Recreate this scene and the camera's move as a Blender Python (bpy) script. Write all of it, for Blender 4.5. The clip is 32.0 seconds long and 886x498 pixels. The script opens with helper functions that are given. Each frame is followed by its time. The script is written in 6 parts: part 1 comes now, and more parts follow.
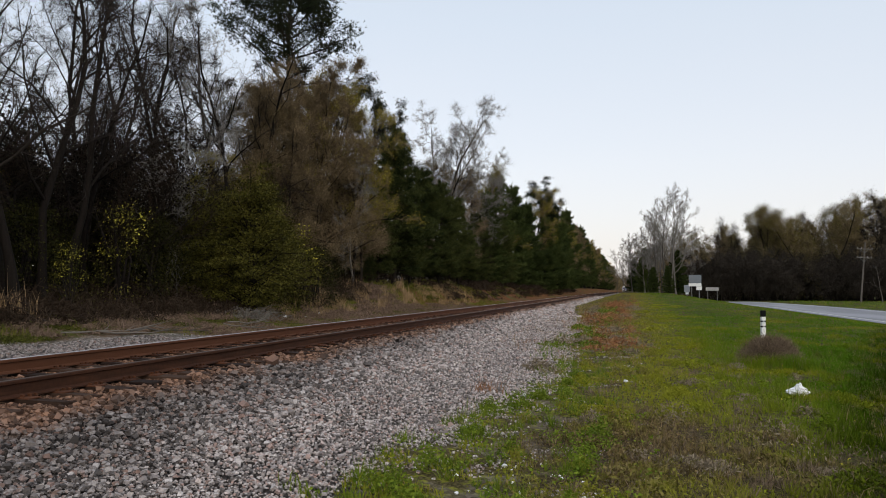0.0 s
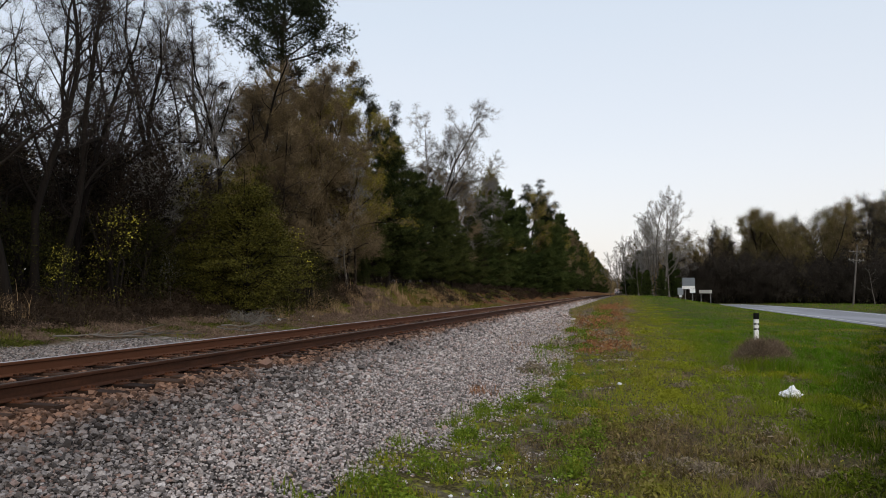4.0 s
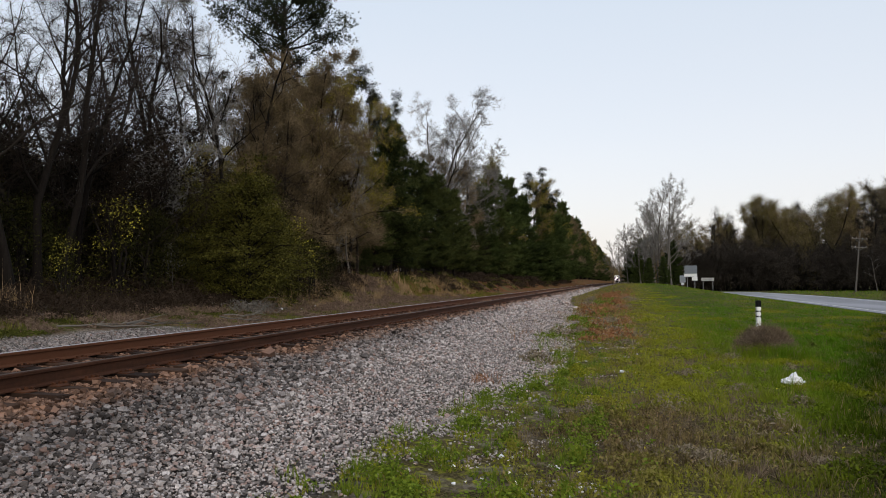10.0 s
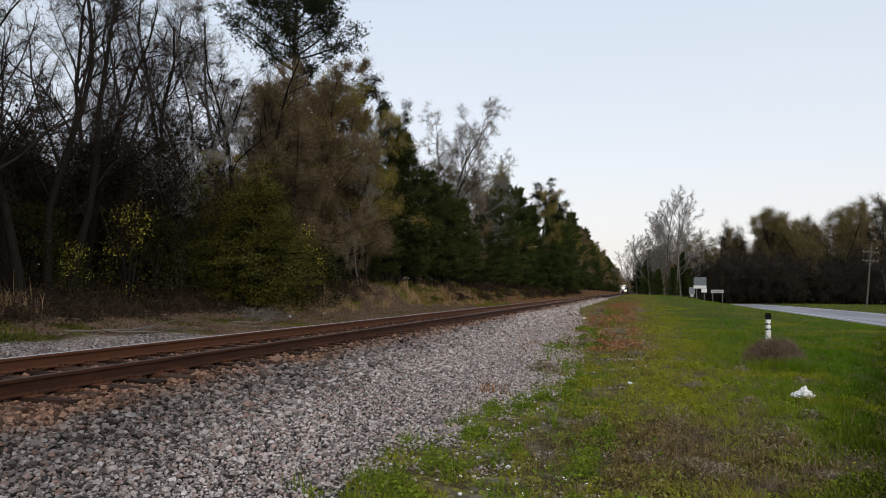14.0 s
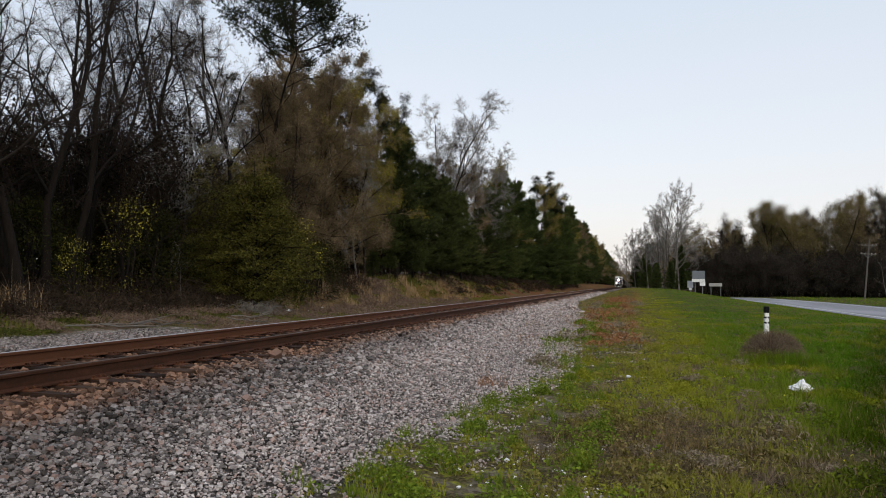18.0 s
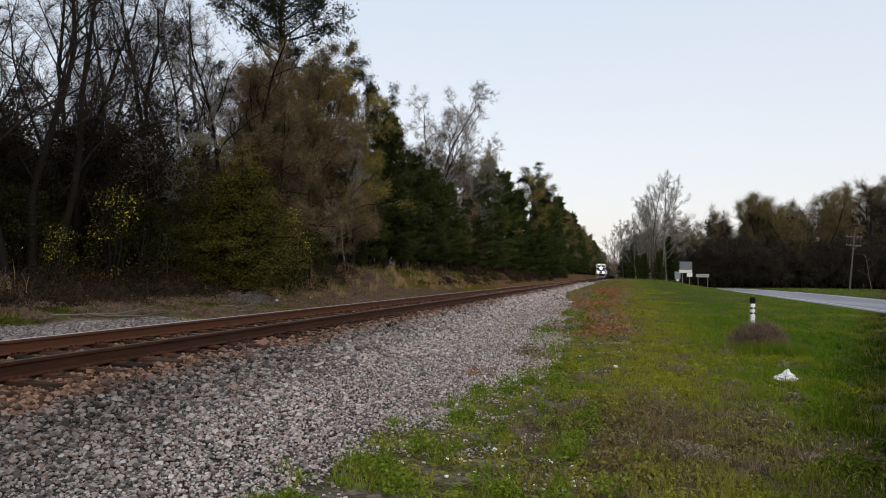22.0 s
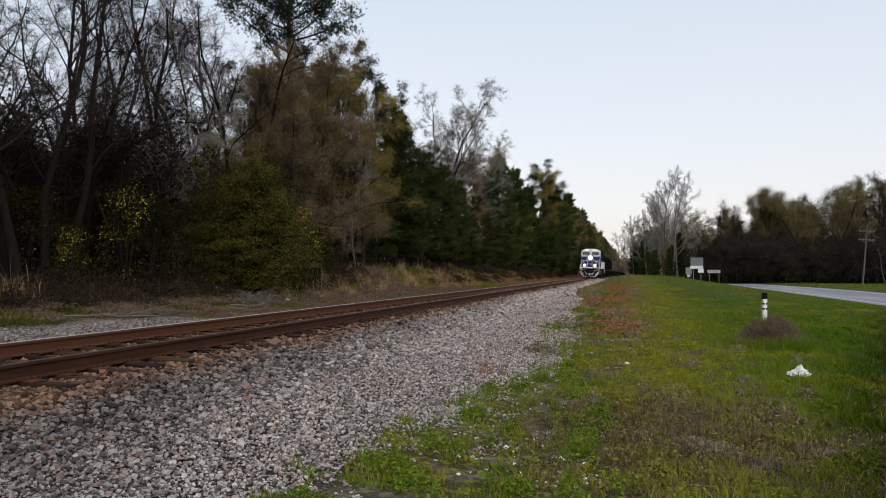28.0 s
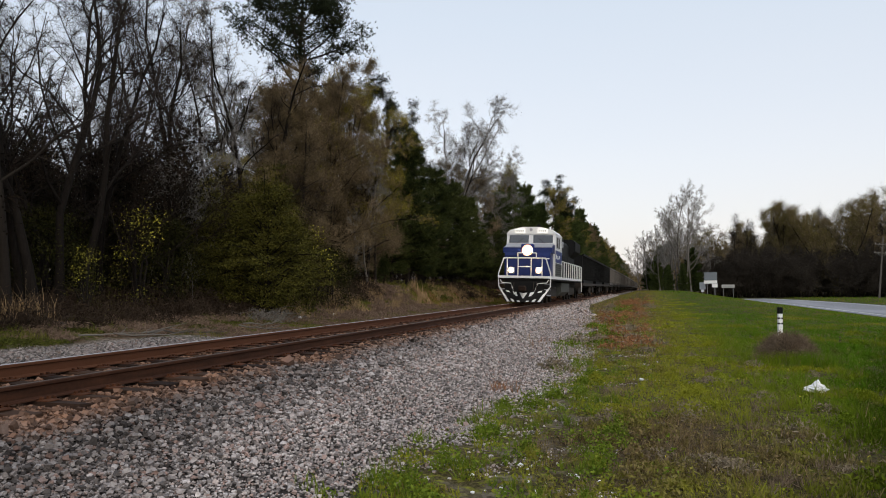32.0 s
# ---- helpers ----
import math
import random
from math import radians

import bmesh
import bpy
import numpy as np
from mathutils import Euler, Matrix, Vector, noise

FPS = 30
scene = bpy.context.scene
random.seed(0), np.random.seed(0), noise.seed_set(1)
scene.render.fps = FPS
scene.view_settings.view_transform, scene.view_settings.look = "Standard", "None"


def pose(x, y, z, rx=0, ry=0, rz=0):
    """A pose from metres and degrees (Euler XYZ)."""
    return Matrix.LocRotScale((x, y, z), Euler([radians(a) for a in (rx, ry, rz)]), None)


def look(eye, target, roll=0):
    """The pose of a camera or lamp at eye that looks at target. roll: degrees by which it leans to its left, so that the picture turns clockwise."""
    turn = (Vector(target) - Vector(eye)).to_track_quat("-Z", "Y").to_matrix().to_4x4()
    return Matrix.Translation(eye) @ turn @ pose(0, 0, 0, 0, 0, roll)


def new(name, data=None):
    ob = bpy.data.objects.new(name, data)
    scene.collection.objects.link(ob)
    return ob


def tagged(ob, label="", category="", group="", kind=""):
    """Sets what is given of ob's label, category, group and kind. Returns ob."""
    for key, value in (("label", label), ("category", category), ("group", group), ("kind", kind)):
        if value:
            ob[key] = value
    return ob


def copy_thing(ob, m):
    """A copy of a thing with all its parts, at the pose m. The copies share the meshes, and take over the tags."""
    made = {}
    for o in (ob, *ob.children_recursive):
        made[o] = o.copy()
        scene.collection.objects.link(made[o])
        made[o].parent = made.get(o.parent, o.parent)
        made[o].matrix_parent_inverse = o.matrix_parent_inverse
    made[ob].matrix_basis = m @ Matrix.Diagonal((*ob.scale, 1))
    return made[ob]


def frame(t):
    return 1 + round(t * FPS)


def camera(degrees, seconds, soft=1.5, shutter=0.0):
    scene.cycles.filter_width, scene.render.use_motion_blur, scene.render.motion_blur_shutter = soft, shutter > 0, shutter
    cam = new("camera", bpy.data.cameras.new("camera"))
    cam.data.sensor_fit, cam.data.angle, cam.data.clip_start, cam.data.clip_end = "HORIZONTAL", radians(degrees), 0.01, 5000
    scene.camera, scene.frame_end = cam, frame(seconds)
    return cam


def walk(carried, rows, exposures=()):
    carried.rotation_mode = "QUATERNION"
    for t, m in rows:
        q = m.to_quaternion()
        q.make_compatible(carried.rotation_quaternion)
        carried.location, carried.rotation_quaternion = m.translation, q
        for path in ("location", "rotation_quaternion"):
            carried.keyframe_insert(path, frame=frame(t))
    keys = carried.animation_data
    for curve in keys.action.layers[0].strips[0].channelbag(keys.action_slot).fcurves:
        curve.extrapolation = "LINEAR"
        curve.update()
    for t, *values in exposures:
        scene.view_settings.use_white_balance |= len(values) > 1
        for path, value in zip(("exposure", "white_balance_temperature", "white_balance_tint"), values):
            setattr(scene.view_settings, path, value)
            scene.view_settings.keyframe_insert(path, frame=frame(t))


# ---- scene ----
EYE = (0.0, 0.0, 1.65)
cam = camera(60.3, 32.0, soft=1.0)
walk(cam, [(t, pose(*EYE, rx, ry, rz)) for t, rx, ry, rz in (
    (0, 93.011, -0, 13.918), (0.5, 92.954, 0.044, 13.861), (1, 92.887, 0.008, 13.804), (1.5, 92.872, -0.259, 13.748),
    (2, 92.903, -0.117, 13.698), (2.5, 92.936, -0.039, 13.607), (3, 93.036, -0.123, 13.51), (3.5, 93.229, -0.042, 13.452),
    (5.5, 93.029, 0.268, 13.609), (6, 92.868, 0.248, 13.568), (6.5, 92.826, 0.169, 13.582), (7, 92.779, 0.016, 13.578),
    (7.5, 92.663, 0.107, 13.636), (8, 92.594, 0.262, 13.588), (8.5, 92.504, 0.267, 13.613), (9, 92.428, 0.172, 13.603),
    (9.5, 92.361, 0.187, 13.633), (10, 92.384, 0.277, 13.63), (10.5, 92.449, 0.258, 13.663), (11, 92.471, 0.304, 13.951),
    (11.5, 92.571, 0.227, 14.064), (12, 92.665, 0.225, 14.094), (12.5, 92.805, 0.126, 14.091), (13, 92.93, -0.07, 14.137),
    (13.5, 92.989, 0.088, 14.245), (14, 93.078, -0.315, 14.252), (14.5, 93.082, -0.164, 14.432), (16.5, 92.468, 0.095, 14.438),
    (17, 92.454, 0.068, 14.317), (17.5, 92.555, 0.022, 14.256), (18, 92.615, -0.237, 14.151), (18.5, 92.643, -0.201, 13.971),
    (19, 92.46, -0.051, 13.756), (19.5, 92.286, -0.568, 13.614), (20, 92.479, -0.944, 12.774), (20.5, 91.827, -0.476, 12.59),
    (21, 91.466, -0.331, 12.971), (21.5, 91.612, -0.64, 13.298), (22, 91.884, -0.374, 13.29), (22.5, 92.105, -0.42, 13.339),
    (23, 92.261, -0.301, 13.452), (23.5, 92.353, -0.196, 13.52), (24, 92.359, -0.339, 13.619), (24.5, 92.223, -0.157, 13.702),
    (25, 91.861, 0.097, 13.616), (25.5, 91.54, 0.314, 13.613), (27.5, 91.396, 0.166, 13.908), (28, 91.729, 0.091, 14.048),
    (28.5, 92.057, 0.06, 14.24), (29, 92.246, 0.161, 14.38), (29.5, 92.37, 0.219, 14.471), (30, 92.447, 0.241, 14.485),
    (30.5, 92.509, 0.334, 14.496), (31, 92.615, 0.227, 14.522), (31.5, 92.769, 0.34, 14.623), (32, 92.994, 0.524, 14.972),
)], exposures=[(0.0, 0.17, 7100, 10), (32.0, 0.17, 7100, 10)])

# ---- light: a pale dusk sky, soft light from high behind the camera ----
SUN_UP, SUN_WAY = 38.0, 150.0      # degrees: height, and compass angle clockwise from +Y
world = bpy.data.worlds.new("dusk_sky")
scene.world = world
world.use_nodes = True
wn = world.node_tree
wn.nodes.clear()
w_out = wn.nodes.new("ShaderNodeOutputWorld")
w_sky = wn.nodes.new("ShaderNodeTexSky")
w_sky.sky_type, w_sky.sun_disc = "NISHITA", False
w_sky.sun_elevation, w_sky.sun_rotation = radians(SUN_UP), radians(SUN_WAY)
w_sky.air_density, w_sky.dust_density, w_sky.ozone_density = 1.0, 2.0, 1.0
w_bg1 = wn.nodes.new("ShaderNodeBackground")
w_bg1.inputs["Strength"].default_value = 0.04
wn.links.new(w_sky.outputs[0], w_bg1.inputs["Color"])
# thin cloud veil over the whole sky, pinkish near the horizon
w_co = wn.nodes.new("ShaderNodeTexCoord")
w_sep = wn.nodes.new("ShaderNodeSeparateXYZ")
wn.links.new(w_co.outputs["Generated"], w_sep.inputs[0])
w_no = wn.nodes.new("ShaderNodeTexNoise")
w_no.inputs["Scale"].default_value, w_no.inputs["Detail"].default_value = 2.2, 5.0
w_map = wn.nodes.new("ShaderNodeMapping")
w_map.inputs["Scale"].default_value = (1.0, 1.0, 3.5)
wn.links.new(w_co.outputs["Generated"], w_map.inputs[0])
wn.links.new(w_map.outputs[0], w_no.inputs["Vector"])
w_ma = wn.nodes.new("ShaderNodeMath")
w_ma.operation = "MULTIPLY_ADD"
w_ma.inputs[1].default_value, w_ma.inputs[2].default_value = 0.10, -0.05
wn.links.new(w_no.outputs[0], w_ma.inputs[0])
w_add = wn.nodes.new("ShaderNodeMath")
wn.links.new(w_sep.outputs[2], w_add.inputs[0])
wn.links.new(w_ma.outputs[0], w_add.inputs[1])
w_ramp = wn.nodes.new("ShaderNodeValToRGB")
w_ramp.color_ramp.elements[0].position, w_ramp.color_ramp.elements[0].color = 0.0, (0.80, 0.775, 0.825, 1)
w_ramp.color_ramp.elements[1].position, w_ramp.color_ramp.elements[1].color = 0.75, (0.50, 0.60, 0.78, 1)
w_mid = w_ramp.color_ramp.elements.new(0.16)
w_mid.color = (0.745, 0.785, 0.885, 1)
w_mid = w_ramp.color_ramp.elements.new(0.34)
w_mid.color = (0.66, 0.752, 0.89, 1)
wn.links.new(w_add.outputs[0], w_ramp.inputs[0])
w_bg2 = wn.nodes.new("ShaderNodeBackground")
w_bg2.inputs["Strength"].default_value = 0.785
wn.links.new(w_ramp.outputs[0], w_bg2.inputs["Color"])
w_sum = wn.nodes.new("ShaderNodeAddShader")
wn.links.new(w_bg1.outputs[0], w_sum.inputs[0])
wn.links.new(w_bg2.outputs[0], w_sum.inputs[1])
wn.links.new(w_sum.outputs[0], w_out.inputs[0])

sun = new("sun", bpy.data.lights.new("sun", "SUN"))
sun.data.energy, sun.data.angle, sun.data.color = 0.68, radians(40), (1.0, 0.95, 0.88)
_e, _a = radians(SUN_UP), radians(SUN_WAY)
sun.matrix_world = look((60 * math.sin(_a), 60 * math.cos(_a), 60 * math.tan(_e)), (0, 0, 0))


# ---- materials ----
class Nodes:
    """A small builder for one node material."""

    def __init__(self, name, rough=0.8, metal=0.0, spec=0.5):
        self.mat = bpy.data.materials.new(name)
        self.mat.use_nodes = True
        self.tree = self.mat.node_tree
        self.bsdf = self.tree.nodes["Principled BSDF"]
        self.bsdf.inputs["Roughness"].default_value = rough
        self.bsdf.inputs["Metallic"].default_value = metal
        self.bsdf.inputs["Specular IOR Level"].default_value = spec
        self.geo = self.tree.nodes.new("ShaderNodeNewGeometry")

    def link(self, a, b):
        self.tree.links.new(a, b)

    def put(self, sock, value):
        if isinstance(value, bpy.types.NodeSocket):
            self.link(value, sock)
        elif isinstance(value, tuple) and len(value) == 3 and sock.type == "RGBA":
            sock.default_value = (*value, 1.0)
        else:
            sock.default_value = value

    def math(self, op, a, b=0.0, c=0.0, clamp=False):
        n = self.tree.nodes.new("ShaderNodeMath")
        n.operation, n.use_clamp = op, clamp
        for s, v in zip(n.inputs, (a, b, c)):
            self.put(s, v)
        return n.outputs[0]

    def noise(self, scale, detail=4.0, rough=0.55, vec=None, stretch=None):
        n = self.tree.nodes.new("ShaderNodeTexNoise")
        n.inputs["Scale"].default_value, n.inputs["Detail"].default_value = scale, detail
        n.inputs["Roughness"].default_value = rough
        v = vec if vec is not None else self.geo.outputs["Position"]
        if stretch:
            m = self.tree.nodes.new("ShaderNodeMapping")
            m.inputs["Scale"].default_value = stretch
            self.link(v, m.inputs[0])
            v = m.outputs[0]
        self.link(v, n.inputs["Vector"])
        return n.outputs[0]

    def voronoi(self, scale, vec=None, out="Color", feature="F1"):
        n = self.tree.nodes.new("ShaderNodeTexVoronoi")
        n.feature = feature
        n.inputs["Scale"].default_value = scale
        self.link(vec if vec is not None else self.geo.outputs["Position"], n.inputs["Vector"])
        return n.outputs[out]

    def mix(self, fac, a, b):
        n = self.tree.nodes.new("ShaderNodeMix")
        n.data_type = "RGBA"
        self.put(n.inputs[0], fac)
        self.put(n.inputs[6], a)
        self.put(n.inputs[7], b)
        return n.outputs[2]

    def step(self, value, lo, hi):
        n = self.tree.nodes.new("ShaderNodeMapRange")
        n.interpolation_type = "SMOOTHSTEP"
        self.put(n.inputs[0], value)
        n.inputs[1].default_value, n.inputs[2].default_value = lo, hi
        return n.outputs[0]

    def ramp(self, value, stops):
        n = self.tree.nodes.new("ShaderNodeValToRGB")
        els = n.color_ramp.elements
        els[0].position, els[0].color = stops[0][0], (*stops[0][1], 1)
        els[1].position, els[1].color = stops[-1][0], (*stops[-1][1], 1)
        for p, c in stops[1:-1]:
            e = els.new(p)
            e.color = (*c, 1)
        self.put(n.inputs[0], value)
        return n.outputs[0]

    def xyz(self):
        n = self.tree.nodes.new("ShaderNodeSeparateXYZ")
        self.link(self.geo.outputs["Position"], n.inputs[0])
        return n.outputs

    def local(self):
        n = self.tree.nodes.new("ShaderNodeTexCoord")
        return n.outputs["Object"]

    def island(self):
        return self.geo.outputs["Random Per Island"]

    def who(self):
        return self.tree.nodes.new("ShaderNodeObjectInfo").outputs["Random"]

    def bump(self, height, strength=0.4, dist=0.02):
        n = self.tree.nodes.new("ShaderNodeBump")
        n.inputs["Strength"].default_value, n.inputs["Distance"].default_value = strength, dist
        self.link(height, n.inputs["Height"])
        self.link(n.outputs[0], self.bsdf.inputs["Normal"])

    def done(self, colour, rough=None):
        self.put(self.bsdf.inputs["Base Color"], colour)
        if rough is not None:
            self.put(self.bsdf.inputs["Roughness"], rough)
        return self.mat


def turf_colour(n):
    """The colour of the verge, by its place: lush by the road, dry and brown towards the track."""
    x, y, _ = n.xyz()
    big, mid, fine = n.noise(0.35, 3.0), n.noise(1.6, 4.0), n.noise(14.0, 3.0)
    dx = n.math("MULTIPLY", n.math("ADD", x, -0.1), 0.42)
    dy = n.math("MULTIPLY", n.math("ADD", y, -8.3), 0.30)
    patch = n.math("SUBTRACT", 1.0, n.math("SQRT", n.math("ADD", n.math("MULTIPLY", dx, dx), n.math("MULTIPLY", dy, dy))))
    strip = n.math("MULTIPLY", n.step(n.math("ADD", x, n.math("MULTIPLY", mid, 2.0)), 3.2, 0.3), n.step(y, 8.0, 22.0))
    dry = n.math("ADD", n.math("MAXIMUM", n.math("MULTIPLY", patch, 0.9), n.math("MULTIPLY", strip, 0.42)),
                 n.math("MULTIPLY", n.math("SUBTRACT", mid, 0.52), 2.2))
    dry = n.step(dry, 0.0, 0.72)
    lush = n.step(n.math("ADD", x, n.math("MULTIPLY", big, 3.0)), 1.6, 4.6)
    green = n.mix(lush, (0.250, 0.255, 0.028), (0.092, 0.182, 0.012))
    # near-right darkening painted into the green, in place of lens falloff
    corner_shade = n.step(n.math("ADD", n.math("SUBTRACT", x, n.math("MULTIPLY", y, 0.30)), n.math("MULTIPLY", big, 1.6)), -0.7, 0.9)
    green = n.mix(corner_shade, green, (0.010, 0.026, 0.0015))
    green = n.mix(n.step(big, 0.48, 0.66), green, (0.235, 0.245, 0.018))
    brown = n.mix(n.step(fine, 0.35, 0.65), (0.075, 0.048, 0.026), (0.265, 0.185, 0.100))
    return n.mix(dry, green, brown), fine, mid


def mat_ground():
    n = Nodes("ground_soil", rough=0.95, spec=0.02)
    x, y, _ = n.xyz()
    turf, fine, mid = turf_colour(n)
    turf = n.mix(n.math("MULTIPLY", n.step(n.noise(9.0, 5.0), 0.28, 0.52), 0.93), turf, n.mix(n.step(n.noise(38.0, 3.0), 0.40, 0.62), (0.028, 0.022, 0.012), (0.105, 0.080, 0.046)))
    warp = n.math("MULTIPLY", n.math("SUBTRACT", n.noise(0.9, 4.0), 0.5), 2.4)
    xw = n.math("ADD", n.math("ADD", x, warp), n.math("MULTIPLY", n.step(y, 26.0, 60.0), n.math("MULTIPLY", n.step(x, -8.0, -5.0), 2.3)))
    cell = n.voronoi(17.0)
    sep = n.tree.nodes.new("ShaderNodeSeparateColor")
    n.link(cell, sep.inputs[0])
    stone = n.ramp(sep.outputs[0], [(0.0, (0.125, 0.107, 0.095)), (0.45, (0.31, 0.270, 0.242)), (0.8, (0.48, 0.425, 0.385)), (1.0, (0.45, 0.36, 0.30))])
    edge = n.voronoi(17.0, out="Distance", feature="DISTANCE_TO_EDGE")
    # gaps between stones: their shade painted near-black, here and under the scatter
    stone = n.mix(n.step(edge, 0.0, 0.16), (0.030, 0.027, 0.024), stone)
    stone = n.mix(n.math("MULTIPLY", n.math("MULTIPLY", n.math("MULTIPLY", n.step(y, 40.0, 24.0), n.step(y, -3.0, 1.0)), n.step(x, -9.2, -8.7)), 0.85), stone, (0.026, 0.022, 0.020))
    rust = n.math("SUBTRACT", 1.0, n.math("MULTIPLY", n.math("ABSOLUTE", n.math("ADD", x, 6.9)), 0.52))
    rust = n.step(n.math("ADD", rust, n.math("MULTIPLY", n.math("SUBTRACT", mid, 0.5), 0.8)), -0.02, 0.35)
    stone = n.mix(n.math("MULTIPLY", rust, 0.8), stone, n.mix(sep.outputs[1], (0.085, 0.040, 0.020), (0.27, 0.140, 0.075)))
    leaf = n.voronoi(9.0)
    sep2 = n.tree.nodes.new("ShaderNodeSeparateColor")
    n.link(leaf, sep2.inputs[0])
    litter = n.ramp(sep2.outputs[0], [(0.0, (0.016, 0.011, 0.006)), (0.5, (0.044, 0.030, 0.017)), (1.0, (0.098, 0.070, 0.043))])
    moss = n.step(n.noise(0.42, 3.0), 0.42, 0.56)
    litter = n.mix(n.math("MULTIPLY", moss, n.step(x, -20.0, -13.0)), litter, (0.085, 0.096, 0.017))
    dryline = n.math("MULTIPLY", n.step(xw, -15.0, -13.0), n.step(mid, 0.40, 0.60))
    litter = n.mix(dryline, litter, (0.150, 0.100, 0.062))
    cut = n.math("MULTIPLY", n.math("MULTIPLY", n.step(y, 34.0, 48.0), n.step(xw, -14.6, -13.6)), n.step(n.noise(0.7, 3.0), 0.38, 0.55))
    litter = n.mix(n.math("MULTIPLY", cut, 0.8), litter, (0.185, 0.074, 0.032))
    gravel_right = n.step(xw, -2.0, -2.5)
    bare = n.math("MULTIPLY", n.step(n.noise(1.25, 3.0), 0.50, 0.60), n.step(xw, 0.2, -1.4))
    turf = n.mix(n.math("MULTIPLY", bare, 0.75), turf, n.mix(sep.outputs[1], (0.075, 0.058, 0.040), (0.25, 0.21, 0.17)))
    right = n.mix(gravel_right, turf, stone)
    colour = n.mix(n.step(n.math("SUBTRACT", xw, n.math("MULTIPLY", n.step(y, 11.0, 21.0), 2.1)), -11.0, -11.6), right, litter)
    n.bump(n.math("ADD", n.math("MULTIPLY", edge, 1.2), fine), 0.6, 0.03)
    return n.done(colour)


def mat_stones():
    n = Nodes("crushed_granite", rough=0.9, spec=0.15)
    x, y, _ = n.xyz()
    r = n.island()
    grain = n.noise(60.0, 3.0)
    c = n.ramp(r, [(0.0, (0.022, 0.018, 0.017)), (0.22, (0.130, 0.110, 0.101)), (0.48, (0.430, 0.375, 0.350)), (0.76, (0.72, 0.650, 0.615)),
                   (0.86, (0.43, 0.26, 0.205)), (0.93, (0.33, 0.205, 0.165)), (1.0, (0.78, 0.71, 0.67))])
    c = n.mix(n.step(grain, 0.35, 0.7), n.mix(0.35, c, (0.06, 0.055, 0.05)), c)
    mid = n.noise(1.1, 3.0)
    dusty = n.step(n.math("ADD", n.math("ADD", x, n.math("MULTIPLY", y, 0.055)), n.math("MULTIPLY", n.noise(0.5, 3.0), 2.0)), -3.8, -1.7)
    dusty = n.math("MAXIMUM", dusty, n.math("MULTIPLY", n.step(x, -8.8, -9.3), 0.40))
    # dusty side paler; track side darker, partly a lens falloff painted into the stones
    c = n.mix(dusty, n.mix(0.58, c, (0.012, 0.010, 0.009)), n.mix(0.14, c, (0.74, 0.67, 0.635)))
    rust = n.math("SUBTRACT", 1.0, n.math("MULTIPLY", n.math("ABSOLUTE", n.math("ADD", x, 6.9)), 0.51))
    rust = n.step(n.math("ADD", rust, n.math("MULTIPLY", n.math("SUBTRACT", mid, 0.5), 0.9)), -0.02, 0.40)
    c = n.mix(n.math("MULTIPLY", rust, 0.88), c, n.mix(r, (0.050, 0.027, 0.018), (0.345, 0.190, 0.120)))
    n.bump(grain, 0.3, 0.01)
    return n.done(c)


def mat_grass(name, straws=True):
    n = Nodes(name, rough=0.9, spec=0.02)
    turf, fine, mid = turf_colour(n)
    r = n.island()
    # blades to the right turn dark green: lush growth plus that painted falloff
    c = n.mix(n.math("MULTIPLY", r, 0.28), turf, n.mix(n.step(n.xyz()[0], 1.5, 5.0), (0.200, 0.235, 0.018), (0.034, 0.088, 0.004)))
    if straws:
        c = n.mix(n.step(r, 0.90, 0.94), c, (0.220, 0.170, 0.085))
    return n.done(c)


def mat_varied(name, dark, light, rough=0.8, spec=0.3, scale=6.0, metal=0.0, bump=0.3, by="island", stretch=None):
    """Two tones mixed by noise and by a random value for each piece or thing."""
    n = Nodes(name, rough=rough, spec=spec, metal=metal)
    r = n.island() if by == "island" else n.who()
    g = n.noise(scale, 5.0, stretch=stretch, vec=n.local())
    g2 = n.noise(scale * 7.0, 3.0, vec=n.local())
    f = n.math("ADD", n.math("MULTIPLY", r, 0.5), n.math("MULTIPLY", n.math("ADD", g, n.math("MULTIPLY", g2, 0.5)), 0.45))
    c = n.mix(n.step(f, 0.2, 0.85), dark, light)
    if bump:
        n.bump(g2, bump, 0.01)
    return n.done(c)


def mat_leaf(name, dark, light, scale=1.5):
    """Foliage and fine twigs: tone drifts from clump to clump, and a little from leaf to leaf."""
    n = Nodes(name, rough=0.85, spec=0.05)
    clump, fine = n.noise(scale, 3.0, vec=n.local()), n.noise(scale * 6.0, 2.0, vec=n.local())
    f = n.math("ADD", n.math("MULTIPLY", n.island(), 0.30), n.math("ADD", n.math("MULTIPLY", clump, 0.85), n.math("MULTIPLY", fine, 0.25)))
    f = n.math("ADD", f, n.math("MULTIPLY", n.who(), 0.14))
    return n.done(n.mix(n.step(f, 0.45, 1.12), dark, light))


def mat_asphalt():
    n = Nodes("worn_asphalt", rough=0.9, spec=0.3)
    g, big = n.noise(40.0, 3.0), n.noise(0.25, 4.0, stretch=(1.0, 0.15, 1.0))
    c = n.mix(n.step(g, 0.3, 0.7), (0.17, 0.17, 0.18), (0.27, 0.27, 0.285))
    c = n.mix(n.step(big, 0.4, 0.65), c, (0.30, 0.30, 0.32))
    n.bump(g, 0.3, 0.01)
    return n.done(c)


def mat_lamp(name, colour, strength):
    n = Nodes(name, rough=0.3)
    n.put(n.bsdf.inputs["Emission Color"], colour)
    n.bsdf.inputs["Emission Strength"].default_value = strength
    return n.done((0.8, 0.8, 0.78))


